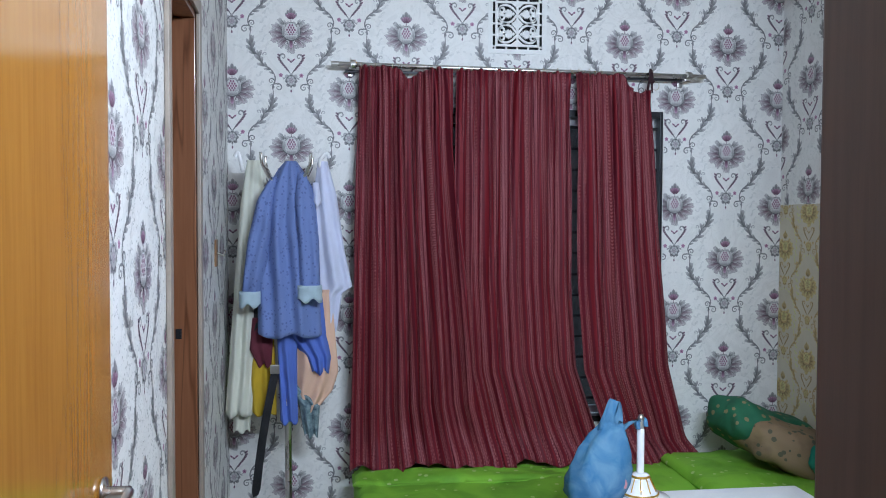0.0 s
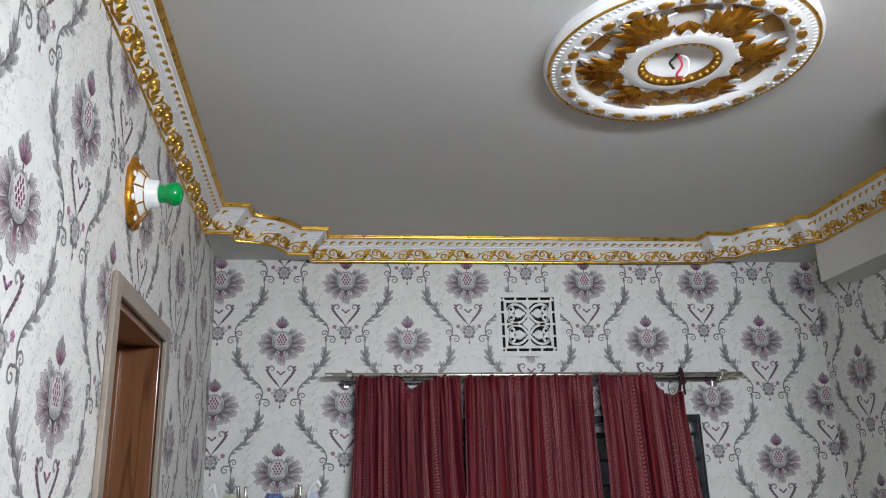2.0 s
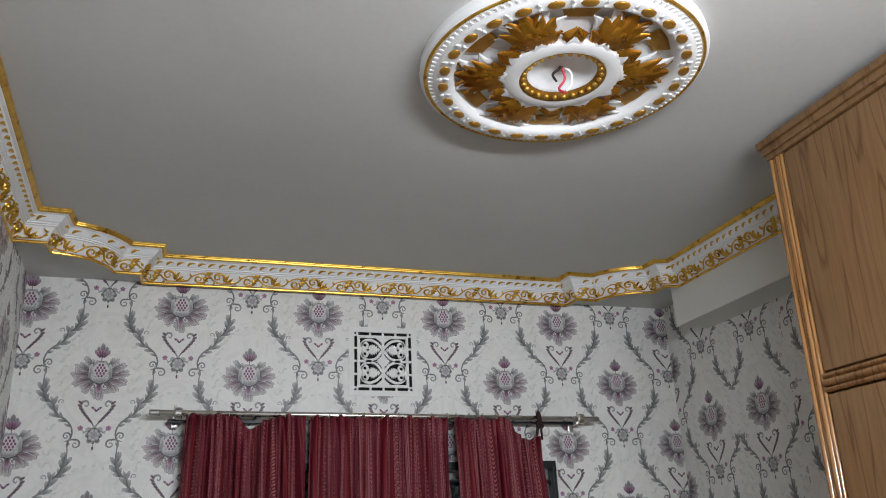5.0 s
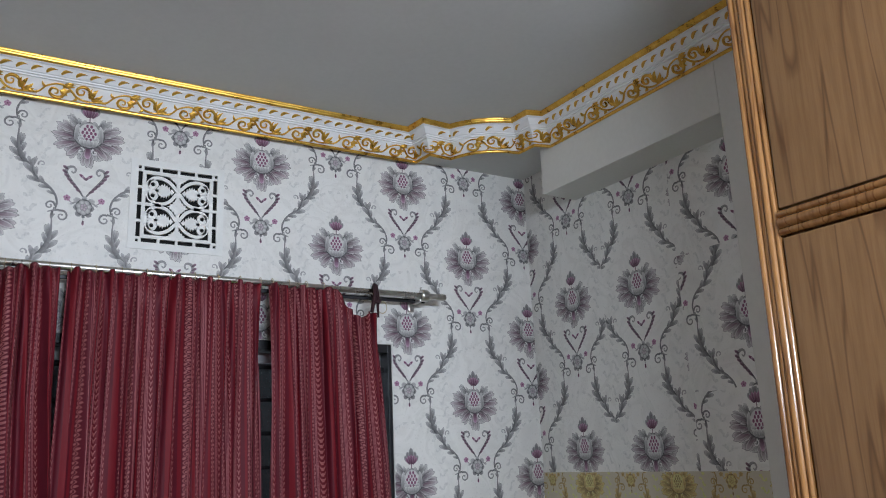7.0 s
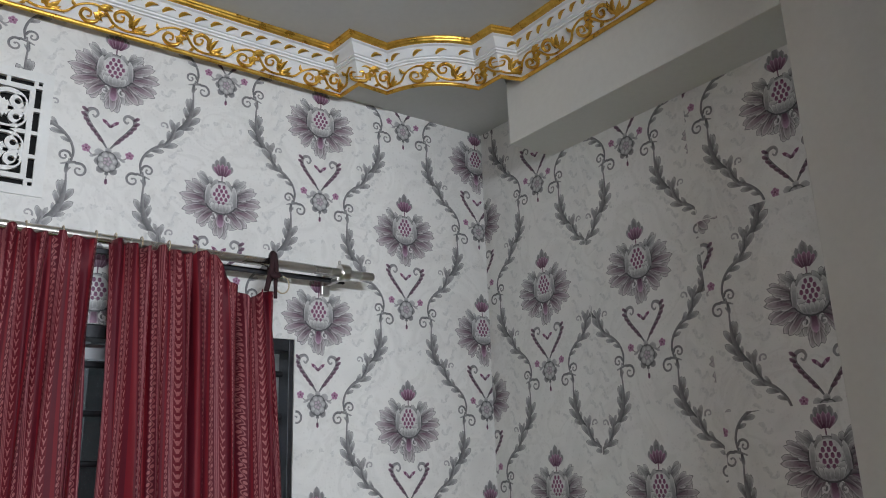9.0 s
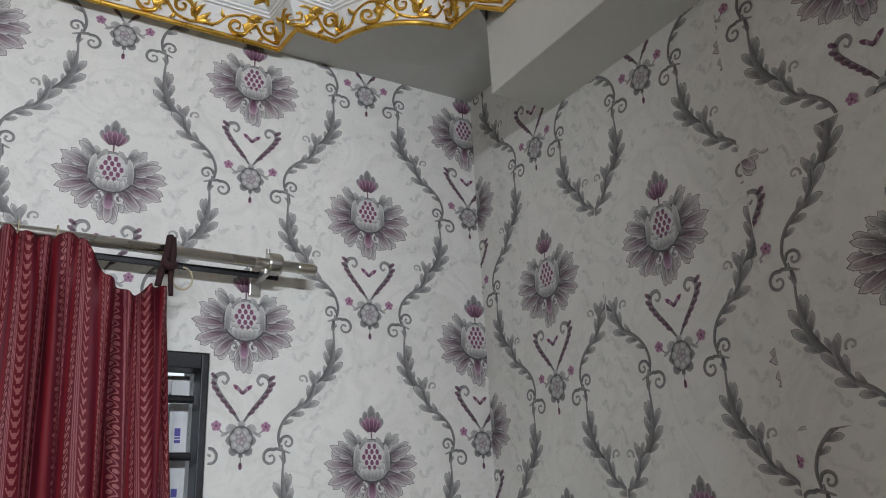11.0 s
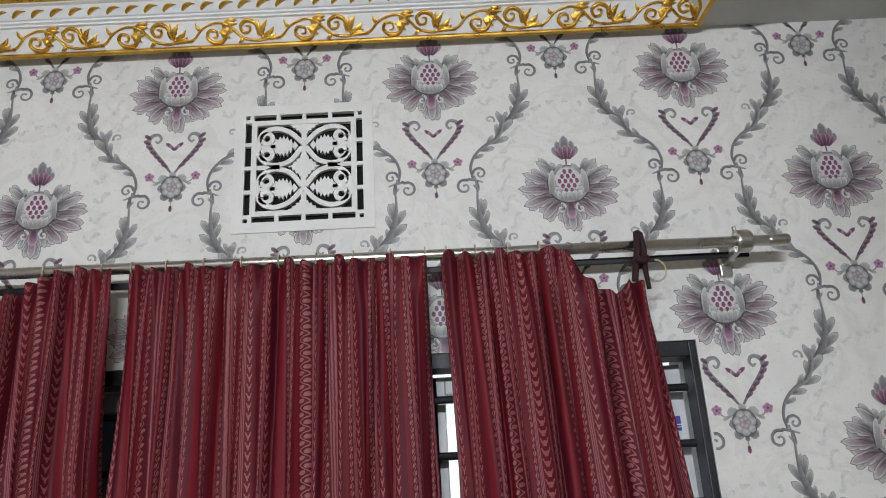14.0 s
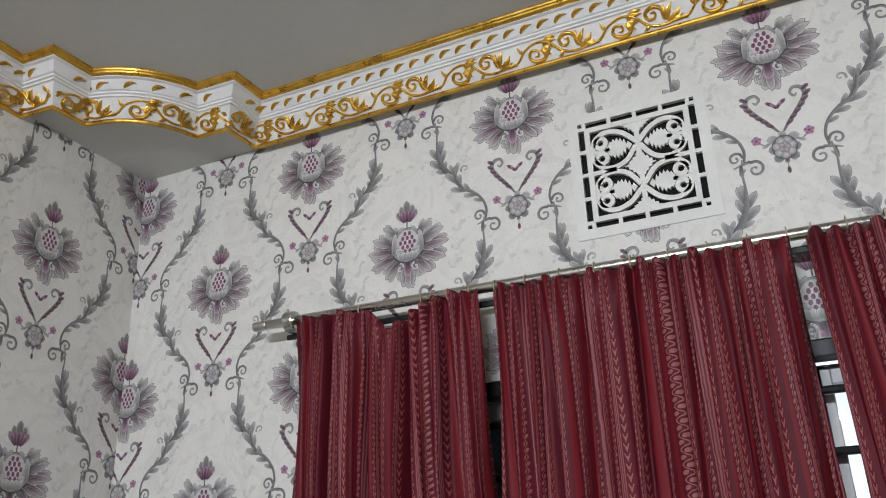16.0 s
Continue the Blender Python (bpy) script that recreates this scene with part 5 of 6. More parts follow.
merge(lever, lathe([(0.024, 0), (0.026, 0.003), (0.024, 0.008), (0.010, 0.010), (0.009, 0.045)], 20), Matrix.Translation((0.036, 0.715, 1.20)) @ Matrix.Rotation(math.pi / 2, 4, "Y"))
tube([(0.078, 0.715, 1.20), (0.080, 0.690, 1.20), (0.076, 0.640, 1.198), (0.070, 0.600, 1.196)], 0.008, 10, 6, 0.8, lever)
part("lever_handle", lever, CHROME, leafdoor, "chrome lever handle", True)
part("lock_plate", box(0.036, 0.040, 0.69, 0.74, 1.06, 1.12, 0.002), CHROME, leafdoor, "steel key plate")
for z in (0.25, 1.05, 1.85):
    part("hinge", rod_between((0.040, 0.012, z), (0.040, 0.012, z + 0.09), 0.006), CHROME, leafdoor)
door2 = thing("door_2", "dark brown wooden entrance door frame", "door frame", (0, YF, 0), kind="structure")
for nm, x0, x1, z0, z1 in (("right_jamb", EX1 - 0.002, EX1 + 0.060, 0, EZ + 0.06), ("left_jamb", EX0 - 0.040, EX0 + 0.002, 0, EZ + 0.06), ("head", EX0 + 0.002, EX1 - 0.002, EZ - 0.002, EZ + 0.06)):
    part(nm, box(x0, x1, -0.150, 0.020, z0, z1, 0.004), JAMBWOOD, door2, "dark brown varnished timber")

# ---- tube light on the entrance wall ----
tl = thing("tube_light_fixture", "slim white fluorescent tube light on the wall", "wall light", (0.03, YF, 2.52))
part("batten", box(-0.62, 0.62, 0.0, 0.040, -0.025, 0.030, 0.004), GYPSUM, tl, "white batten")
part("tube", rod_between((-0.58, 0.062, 0.0), (0.58, 0.062, 0.0), 0.013, 16), TUBE, tl, "glowing white tube", True)

# ---- porcelain wall lamp with a green bulb ----
lamp = thing("wall_lamp", "white and gold porcelain wall lamp holder with a green bulb", "wall lamp", (XL + SLANT * 1.585, -1.585, 2.600))
R_OUT = Matrix.Rotation(math.pi / 2, 4, "Y")
PORC = plain("porcelain", (0.76, 0.76, 0.76), (0.84, 0.84, 0.84), 0.12, scale=10, bump=0.02, coat=0.5)


def turned(profile, steps=40):
    b = lathe([(r, h * 0.70) for r, h in profile], steps)
    b.transform(R_OUT)
    return b


rose = bmesh.new()
N = 48
rings = []
for r, h in ((0.084, 0.0), (0.088, 0.006), (0.084, 0.014), (0.074, 0.020), (0.064, 0.024)):
    rings.append([rose.verts.new((h, (r + 0.006 * abs(math.sin(4 * a)) * (r > 0.07)) * math.cos(a) * 0.82, (r + 0.006 * abs(math.sin(4 * a)) * (r > 0.07)) * math.sin(a))) for a in (2 * math.pi * i / N for i in range(N))])
for p, q in zip(rings, rings[1:]):
    for i in range(N):
        rose.faces.new((p[i], p[(i + 1) % N], q[(i + 1) % N], q[i]))
rose.faces.new(rings[-1])
bmesh.ops.recalc_face_normals(rose, faces=rose.faces[:])
part("rose", rose, AMBER, lamp, "scalloped gold wall rose", True)
for i in range(8):
    a = 2 * math.pi * (i + 0.5) / 8
    fl = bmesh.new()
    bmesh.ops.create_uvsphere(fl, u_segments=10, v_segments=6, radius=0.010)
    fl.transform(Matrix.Translation((0.018, 0.074 * math.cos(a) * 0.82, 0.074 * math.sin(a))) @ Matrix.Diagonal((0.5, 1, 1, 1)))
    part("petal", fl, PORC, lamp, "small white porcelain petal", True)
part("holder", turned([(0.060, 0.016), (0.064, 0.026), (0.058, 0.036), (0.044, 0.052), (0.036, 0.062), (0.034, 0.090), (0.030, 0.094), (0.024, 0.094)]), PORC, lamp, "white porcelain cone", True)
for i in range(8):
    a = 2 * math.pi * i / 8
    c, s = math.cos(a), math.sin(a)
    part("rib", tube([(0.018, 0.065 * c, 0.065 * s), (0.026, 0.059 * c, 0.059 * s), (0.037, 0.0445 * c, 0.0445 * s)], 0.0024, 6, 4), BRONZE, lamp, "thin gold rib", True)
part("gold_line", turned([(0.0440, 0.0515), (0.0465, 0.053), (0.0440, 0.0545)]), GOLD, lamp, "gold line", True)
GREEN = plain("green_bulb", (0.001, 0.24, 0.05), (0.002, 0.30, 0.065), 0.16, bump=0.0, coat=0.0)
part("bulb", turned([(0.022, 0.092), (0.0235, 0.098), (0.0215, 0.112), (0.024, 0.122), (0.028, 0.133), (0.0295, 0.146), (0.027, 0.158), (0.019, 0.168), (0.007, 0.173), (0.0, 0.1735)]), GREEN, lamp, "green painted bulb", True)

hook = thing("wall_hook", "small wooden key hook on the wall", "hook", (XL + SLANT * 0.55, -0.55, 1.50))
part("plate", box(0.0, 0.010, -0.02, 0.02, -0.055, 0.055, 0.003), OAK, hook, "small oak plate")
part("peg", tube([(0.010, 0, 0.0), (0.035, 0, -0.01), (0.040, 0, 0.012)], 0.005), CHROME, hook, "bent steel peg", True)


# ---- bed with a green printed sheet ----
def leaf_sheet(name, c1, c2, c3, spots=16.0, big=0.16):
    m, t, b = nodes_of(name)
    tc = t.nodes.new("ShaderNodeTexCoord")
    n1 = node(t, "ShaderNodeTexNoise", Scale=5.0, Detail=4.0, Distortion=0.8)
    n2 = node(t, "ShaderNodeTexVoronoi", Scale=spots)
    n3 = node(t, "ShaderNodeTexNoise", Scale=300.0, Detail=2.0)
    for n in (n1, n2, n3):
        t.links.new(tc.outputs["Object"], n.inputs["Vector"])
    base = ramp(t, n1.outputs["Fac"], [(0.35, c1), (0.55, c2)])
    mx = t.nodes.new("ShaderNodeMix")
    mx.data_type = "RGBA"
    t.links.new(math_node(t, "MULTIPLY", math_node(t, "LESS_THAN", n2.outputs["Distance"], big), 0.7), mx.inputs["Factor"])
    t.links.new(base, mx.inputs["A"])
    mx.inputs["B"].default_value = (*c3, 1)
    t.links.new(mx.outputs["Result"], b.inputs["Base Color"])
    b.inputs["Roughness"].default_value = 0.75
    bp = node(t, "ShaderNodeBump", Strength=0.25, Distance=0.001)
    t.links.new(n3.outputs["Fac"], bp.inputs["Height"])
    t.links.new(bp.outputs["Normal"], b.inputs["Normal"])
    return m


SHEET = leaf_sheet("green_sheet", (0.13, 0.30, 0.012), (0.20, 0.42, 0.022), (0.42, 0.52, 0.22))
bed = thing("bed", "single bed with a bright green printed sheet under the window", "bed", (0, 0, 0))
part("base", box(-0.78, 1.36, -0.90, -0.03, 0.0, 0.22, 0.01), OAKDARK, bed, "dark wooden bed base")


def pad(x0, x1, y0, y1, z0, z1, rough, seed, nx=60, ny=30):
    """A soft slab: a rounded block with slack creases on top."""
    bm = bmesh.new()
    top = {}
    for i in range(nx + 1):
        for j in range(ny + 1):
            u, v = i / nx, j / ny
            e = min(u * (x1 - x0), (1 - u) * (x1 - x0), v * (y1 - y0), (1 - v) * (y1 - y0))
            drop = 0.03 * max(0.0, 1 - e / 0.04) ** 2
            x, y = x0 + u * (x1 - x0), y0 + v * (y1 - y0)
            top[i, j] = bm.verts.new((x, y, z1 - drop + rough * noise.noise(Vector((x * 4, y * 6, seed))) + 0.4 * rough * noise.noise(Vector((x * 13, y * 9, seed + 4)))))
    low = {}
    for (i, j), v in top.items():
        if i in (0, nx) or j in (0, ny):
            low[i, j] = bm.verts.new((v.co.x, v.co.y, z0))
    for i in range(nx):
        for j in range(ny):
            bm.faces.new((top[i, j], top[i + 1, j], top[i + 1, j + 1], top[i, j + 1]))
    rim = [(i, 0) for i in range(nx)] + [(nx, j) for j in range(ny)] + [(i, ny) for i in range(nx, 0, -1)] + [(0, j) for j in range(ny, 0, -1)]
    for a, b in zip(rim, rim[1:] + rim[:1]):
        bm.faces.new((top[b], top[a], low[a], low[b]))
    bm.faces.new([low[k] for k in rim][::-1])
    bmesh.ops.recalc_face_normals(bm, faces=bm.faces[:])
    return bm


part("mattress", pad(-0.80, 1.365, -0.92, -0.02, 0.22, 0.455, 0.016, 2.0), SHEET, bed, "mattress under a green sheet", True)
part("sheet_fold", pad(-0.81, 0.35, -0.36, -0.17, 0.455, 0.475, 0.022, 9.0, 50, 12), SHEET, bed, "rumpled turned-back edge of the sheet", True)
quilt = thing("quilt", "folded bright green quilt on the bed", "quilt", (0, 0, 0))
part("layer", pad(0.70, 1.34, -0.80, -0.12, 0.456, 0.500, 0.018, 5.0, 40, 24), SHEET, quilt, "", True)


def cushion(bm, cx, cy, cz, sx, sy, sz, tilt, turn, seed):
    b = bmesh.new()
    bmesh.ops.create_uvsphere(b, u_segments=48, v_segments=26, radius=1.0)
    for v in b.verts:
        x, y, z = v.co
        v.co.x = math.copysign(abs(x) ** 0.55, x) * sx
        v.co.y = math.copysign(abs(y) ** 0.55, y) * sy
        v.co.z = math.copysign(abs(z) ** 0.9, z) * sz
        v.co += v.co.normalized() * (0.050 * noise.noise(v.co * 5 + Vector((seed, 0, 0))) + 0.022 * noise.noise(v.co * 14 + Vector((seed, 3, 0))))
    merge(bm, b, Matrix.Translation((cx, cy, cz)) @ Matrix.Rotation(turn, 4, "Z") @ Matrix.Rotation(tilt, 4, "Y"))
    return bm


PILLOW = leaf_sheet("pillow_print", (0.012, 0.075, 0.035), (0.02, 0.12, 0.055), (0.30, 0.20, 0.09), 22.0, 0.26)
PATCH = leaf_sheet("brown_print", (0.13, 0.085, 0.045), (0.22, 0.15, 0.08), (0.02, 0.05, 0.03), 26.0, 0.30)
TEAL = leaf_sheet("teal_cloth", (0.008, 0.12, 0.075), (0.012, 0.17, 0.11), (0.02, 0.20, 0.14))
pl = thing("pillow", "dark green and brown printed pillow propped on the bed", "pillow", (0, 0, 0))
part("case", cushion(bmesh.new(), 1.13, -0.32, 0.655, 0.27, 0.16, 0.105, 0.36, 0.15, 1.0), PILLOW, pl, "dark green printed case", True)
bl = thing("blanket", "crumpled brown patterned blanket beside the pillow", "blanket", (0, 0, 0))
part("cloth", cushion(bmesh.new(), 1.20, -0.50, 0.605, 0.24, 0.14, 0.105, 0.34, -0.2, 7.0), PATCH, bl, "", True)
tc = thing("towel", "folded teal towel on the bed", "towel", (0, 0, 0))
part("cloth", cushion(bmesh.new(), 1.30, -0.68, 0.565, 0.12, 0.10, 0.080, 0.2, 0.3, 13.0), TEAL, tc, "", True)

# ---- small white table with a candle lamp and a plastic bag ----
WHITE = plain("white_laminate", (0.70, 0.70, 0.70), (0.78, 0.78, 0.78), 0.3, scale=5)
table = thing("side_table", "low white laminate table beside the bed", "table", (0, 0, 0))
TZ = 0.592
part("tabletop", box(0.00, 0.92, -1.42, -0.955, TZ - 0.025, TZ, 0.004), WHITE, table, "white tabletop")
for x in (0.04, 0.88):
    for y in (-1.38, -0.995):
        part("leg", box(x - 0.02, x + 0.02, y - 0.02, y + 0.02, 0, TZ - 0.025, 0.003), WHITE, table)
cl = thing("candle_lamp", "white and gold porcelain candle lamp on the table", "candle lamp", (0.252, -1.03, TZ))
part("mat", lathe([(0.112, 0.0), (0.115, 0.004), (0.110, 0.010), (0.060, 0.016), (0.0, 0.016)], 40), PORC, cl, "round white mat", True)
part("base", lathe([(0.066, 0.016), (0.070, 0.022), (0.066, 0.030), (0.056, 0.040), (0.044, 0.066), (0.034, 0.086), (0.030, 0.096), (0.018, 0.100), (0.0, 0.100)], 40), PORC, cl, "white fluted porcelain base", True)
for r, z in ((0.068, 0.026), (0.034, 0.088)):
    part("gold_band", lathe([(r + 0.001, z - 0.004), (r + 0.003, z), (r + 0.0005, z + 0.004)], 40), GOLD, cl, "gold band", True)
for i in range(10):
    a = 2 * math.pi * i / 10
    part("flute", tube([(0.060 * math.cos(a), 0.060 * math.sin(a), 0.036), (0.046 * math.cos(a), 0.046 * math.sin(a), 0.064), (0.036 * math.cos(a), 0.036 * math.sin(a), 0.084)], 0.0022, 6, 4), GOLD, cl, "gold flute line", True)
part("candle", lathe([(0.014, 0.098), (0.0145, 0.104), (0.014, 0.262), (0.012, 0.266), (0.0, 0.267)], 20), PORC, cl, "white imitation candle", True)
part("socket", lathe([(0.010, 0.266), (0.012, 0.272), (0.011, 0.298), (0.014, 0.304), (0.008, 0.318), (0.0, 0.322)], 16), CHROME, cl, "small metal bulb socket", True)


def bag_material():
    m, t, b = nodes_of("blue_plastic")
    tcn = t.nodes.new("ShaderNodeTexCoord")
    n1 = node(t, "ShaderNodeTexNoise", Scale=9.0, Detail=5.0, Distortion=1.5)
    t.links.new(tcn.outputs["Object"], n1.inputs["Vector"])
    t.links.new(ramp(t, n1.outputs["Fac"], [(0.35, (0.10, 0.27, 0.50)), (0.65, (0.22, 0.42, 0.62))]), b.inputs["Base Color"])
    b.inputs["Roughness"].default_value = 0.25
    b.inputs["Transmission Weight"].default_value = 0.35
    b.inputs["IOR"].default_value = 1.1
    bp = node(t, "ShaderNodeBump", Strength=0.6, Distance=0.01)
    t.links.new(n1.outputs["Fac"], bp.inputs["Height"])
    t.links.new(bp.outputs["Normal"], b.inputs["Normal"])
    return m


BAGM = bag_material()
bag = thing("plastic_bag", "knotted pale blue plastic bag standing on the table", "plastic bag", (0.095, -1.02, TZ))
bg = bmesh.new()
rings = []
NB = 40
for r, z, dx in ((0.085, 0.0, -0.02), (0.112, 0.02, -0.02), (0.120, 0.07, -0.01), (0.112, 0.13, 0.0), (0.092, 0.19, 0.02), (0.070, 0.235, 0.035), (0.050, 0.265, 0.045), (0.040, 0.285, 0.05)):
    ring = []
    for i in range(NB):
        a = 2 * math.pi * i / NB
        rr = r * (1 + 0.10 * math.sin(7 * a + z * 30) * (0.4 + z * 3) + 0.06 * math.sin(3 * a + 1 + z * 12))
        ring.append(bg.verts.new((dx + rr * math.cos(a), rr * 0.8 * math.sin(a), z + 0.01 * math.sin(5 * a))))
    rings.append(ring)
for p, q in zip(rings, rings[1:]):
    for i in range(NB):
        bg.faces.new((p[i], p[(i + 1) % NB], q[(i + 1) % NB], q[i]))
bg.faces.new(rings[0][::-1])
bg.faces.new(rings[-1])
bmesh.ops.recalc_face_normals(bg, faces=bg.faces[:])
part("sack", bg, BAGM, bag, "crinkled translucent sack", True)


def strap(pts, w, seed):
    bm = bmesh.new()
    p = spline(pts, 8)
    prev = None
    for i, q in enumerate(p):
        t = i / (len(p) - 1)
        ww = w * (0.6 + 0.4 * math.sin(math.pi * (0.2 + 0.6 * t)))
        cur = [bm.verts.new((q[0] + ww * k, q[1] + 0.014 * math.sin(k * 4 + seed + t * 6), q[2] + 0.3 * ww * k * (1 if seed % 2 else -1))) for k in (-1, -0.5, 0, 0.5, 1)]
        if prev:
            for j in range(4):
                bm.faces.new((prev[j], cur[j], cur[j + 1], prev[j + 1]))
        prev = cur
    return bm


for k, pts in enumerate(([(0.01, 0, 0.235), (0.030, -0.01, 0.32), (0.055, 0, 0.372), (0.072, 0.01, 0.345), (0.068, 0, 0.27)], [(0.07, 0, 0.250), (0.110, 0.0, 0.282), (0.150, -0.01, 0.300), (0.158, -0.015, 0.270)])):
    st = part("bag_handle", strap(pts, 0.024, k), BAGM, bag, "limp plastic handle", True)
    md = st.modifiers.new("thickness", "SOLIDIFY")
    md.thickness = 0.002
part("contents", cushion(bmesh.new(), -0.015, 0.0, 0.075, 0.085, 0.062, 0.055, 0.1, 0.2, 3.0), plain("pink_packet", (0.45, 0.16, 0.22), (0.60, 0.30, 0.35), 0.5), bag, "pinkish packet inside", True)


# ---- clothes stand, loaded ----
stand = thing("clothes_stand", "steel pole clothes stand loaded with clothes", "clothes stand", (-1.095, -0.27, 0))
part("pole", rod_between((0, 0, 0.03), (0, 0, 1.90), 0.016, 20), CHROME, stand, "chrome pole", True)
for k in range(4):
    a = math.pi / 4 + k * math.pi / 2
    part("foot", tube([(0, 0, 0.10), (0.10 * math.cos(a), 0.10 * math.sin(a), 0.05), (0.17 * math.cos(a), 0.17 * math.sin(a), 0.012)], 0.011), CHROME, stand, "curved steel foot", True)
    part("arm", tube([(0, 0, 1.78), (0.08 * math.cos(a), 0.08 * math.sin(a), 1.80), (0.14 * math.cos(a), 0.14 * math.sin(a), 1.87), (0.15 * math.cos(a), 0.15 * math.sin(a), 1.925)], 0.007), CHROME, stand, "hook arm", True)
for x in (-0.20, 0.15):
    part("hook_tip", tube([(x, 0.06, 1.85), (x - 0.01, 0.05, 1.90), (x + 0.02 * (1 if x > 0 else -1), 0.05, 1.935), (x + 0.035 * (1 if x > 0 else -1), 0.05, 1.915)], 0.009), PORC, stand, "white plastic hook", True)


def cloth_mat(name, c, spots=None):
    m = plain(name, tuple(x * 0.82 for x in c), c, 0.8, scale=7, fine=240, bump=0.3)
    if spots:
        t = m.node_tree
        b = t.nodes["Principled BSDF"]
        old = b.inputs["Base Color"].links[0].from_socket
        vo = node(t, "ShaderNodeTexVoronoi", Scale=52.0)
        tcn = t.nodes.new("ShaderNodeTexCoord")
        t.links.new(tcn.outputs["Object"], vo.inputs["Vector"])
        mx = t.nodes.new("ShaderNodeMix")
        mx.data_type = "RGBA"
        t.links.new(math_node(t, "MULTIPLY", math_node(t, "LESS_THAN", vo.outputs["Distance"], 0.26), 0.6), mx.inputs["Factor"])
        t.links.new(old, mx.inputs["A"])
        mx.inputs["B"].default_value = (*spots, 1)
        t.links.new(mx.outputs["Result"], b.inputs["Base Color"])
    return m


def drape(rows, folds, deep, seed, nu=44, nv=46):
    """A hanging garment: rows of (height, left, right, front y, bulge) from the top down; a folded front and a flat back."""
    bm = bmesh.new()
    zs = [r[0] for r in rows][::-1]
    col = [[r[k] for r in rows][::-1] for k in range(5)]
    rng = random.Random(seed)
    ph = rng.uniform(0, 6)
    front, back = [], []
    for j in range(nv + 1):
        z = rows[0][0] + (rows[-1][0] - rows[0][0]) * j / nv
        a, b, y, bulge = (float(np.interp(z, zs, col[k])) for k in (1, 2, 3, 4))
        fr_, bk_ = [], []
        for i in range(nu + 1):
            u = i / nu
            e = math.sqrt(max(0.0, 1 - (2 * u - 1) ** 2))
            x = a + (b - a) * u
            grow = min(1.0, 0.25 + j / nv * 1.6)
            d = bulge * e + deep * grow * e ** 0.5 * math.sin(2 * math.pi * folds * u + ph + 1.4 * math.sin(j / nv * 3 + seed))
            d += 0.012 * noise.noise(Vector((x * 13, z * 6 + x * 5, seed))) + 0.005 * noise.noise(Vector((x * 40, z * 14, seed + 3)))
            hem = 0.010 * math.sin(u * 11 + seed) * (j / nv) ** 6
            fr_.append(bm.verts.new((x, y - d, z + hem)))
            bk_.append(bm.verts.new((x, y + 0.012 * e + 0.004, z + hem)))
        front.append(fr_)
        back.append(bk_)
    for j in range(nv):
        for i in range(nu):
            bm.faces.new((front[j][i], front[j][i + 1], front[j + 1][i + 1], front[j + 1][i]))
            bm.faces.new((back[j][i + 1], back[j][i], back[j + 1][i], back[j + 1][i + 1]))
        for i in (0, nu):
            bm.faces.new((front[j][i], front[j + 1][i], back[j + 1][i], back[j][i]))
    for j in (0, nv):
        for i in range(nu):
            bm.faces.new((front[j][i], back[j][i], back[j][i + 1], front[j][i + 1]))
    bmesh.ops.recalc_face_normals(bm, faces=bm.faces[:])
    return bm


def garment(name, label, category, rows, folds, deep, seed, material):
    ob = thing(name, label, category, group="clothes on the stand")
    part("cloth", drape(rows, folds, deep, seed), material, ob, "", True)
    return ob


CREAM = cloth_mat("cream_cotton", (0.62, 0.62, 0.52))
BLUE = cloth_mat("blue_print", (0.150, 0.205, 0.435), (0.060, 0.080, 0.21))
CUFF = cloth_mat("pale_lining", (0.42, 0.52, 0.58))
LAV = cloth_mat("pale_lavender", (0.60, 0.62, 0.78))
ROYAL = cloth_mat("royal_blue", (0.10, 0.16, 0.52))
PEACH = cloth_mat("peach_cotton", (0.66, 0.43, 0.31))
MUST = cloth_mat("mustard_cotton", (0.46, 0.31, 0.010))
MAROON = cloth_mat("maroon_cotton", (0.10, 0.012, 0.025))
BLK = cloth_mat("black_cotton", (0.012, 0.012, 0.014))
garment("trousers", "cream cotton trousers hanging from the stand", "trousers",
        [(1.90, -1.275, -1.205, -0.22, .02), (1.7, -1.305, -1.175, -0.23, .03), (1.3, -1.335, -1.21, -0.235, .03), (1.0, -1.355, -1.235, -0.24, .03), (0.76, -1.375, -1.255, -0.24, .025)], 2.5, .010, 2, CREAM)
garment("trousers", "cream cotton trouser leg hanging lower from the stand", "trousers",
        [(1.05, -1.325, -1.255, -0.215, .02), (0.85, -1.340, -1.262, -0.215, .02), (0.68, -1.345, -1.268, -0.215, .02)], 1.5, .008, 5, CREAM)
robe = garment("robe", "blue printed robe with turned-up pale cuffs", "robe",
               [(1.895, -1.105, -1.055, -0.27, .03), (1.86, -1.135, -1.030, -0.28, .045), (1.76, -1.195, -0.975, -0.285, .06), (1.55, -1.225, -0.958, -0.29, .075), (1.3, -1.225, -0.955, -0.29, .075), (1.125, -1.225, -0.945, -0.29, .07)], 3.2, .017, 8, BLUE)
part("sleeve", drape([(1.82, -1.165, -1.135, -0.325, .012), (1.72, -1.222, -1.150, -0.33, .03), (1.55, -1.262, -1.165, -0.335, .035), (1.31, -1.290, -1.200, -0.335, .035)], 1.5, .008, 4, 20, 24), BLUE, robe, "hanging blue sleeve", True)
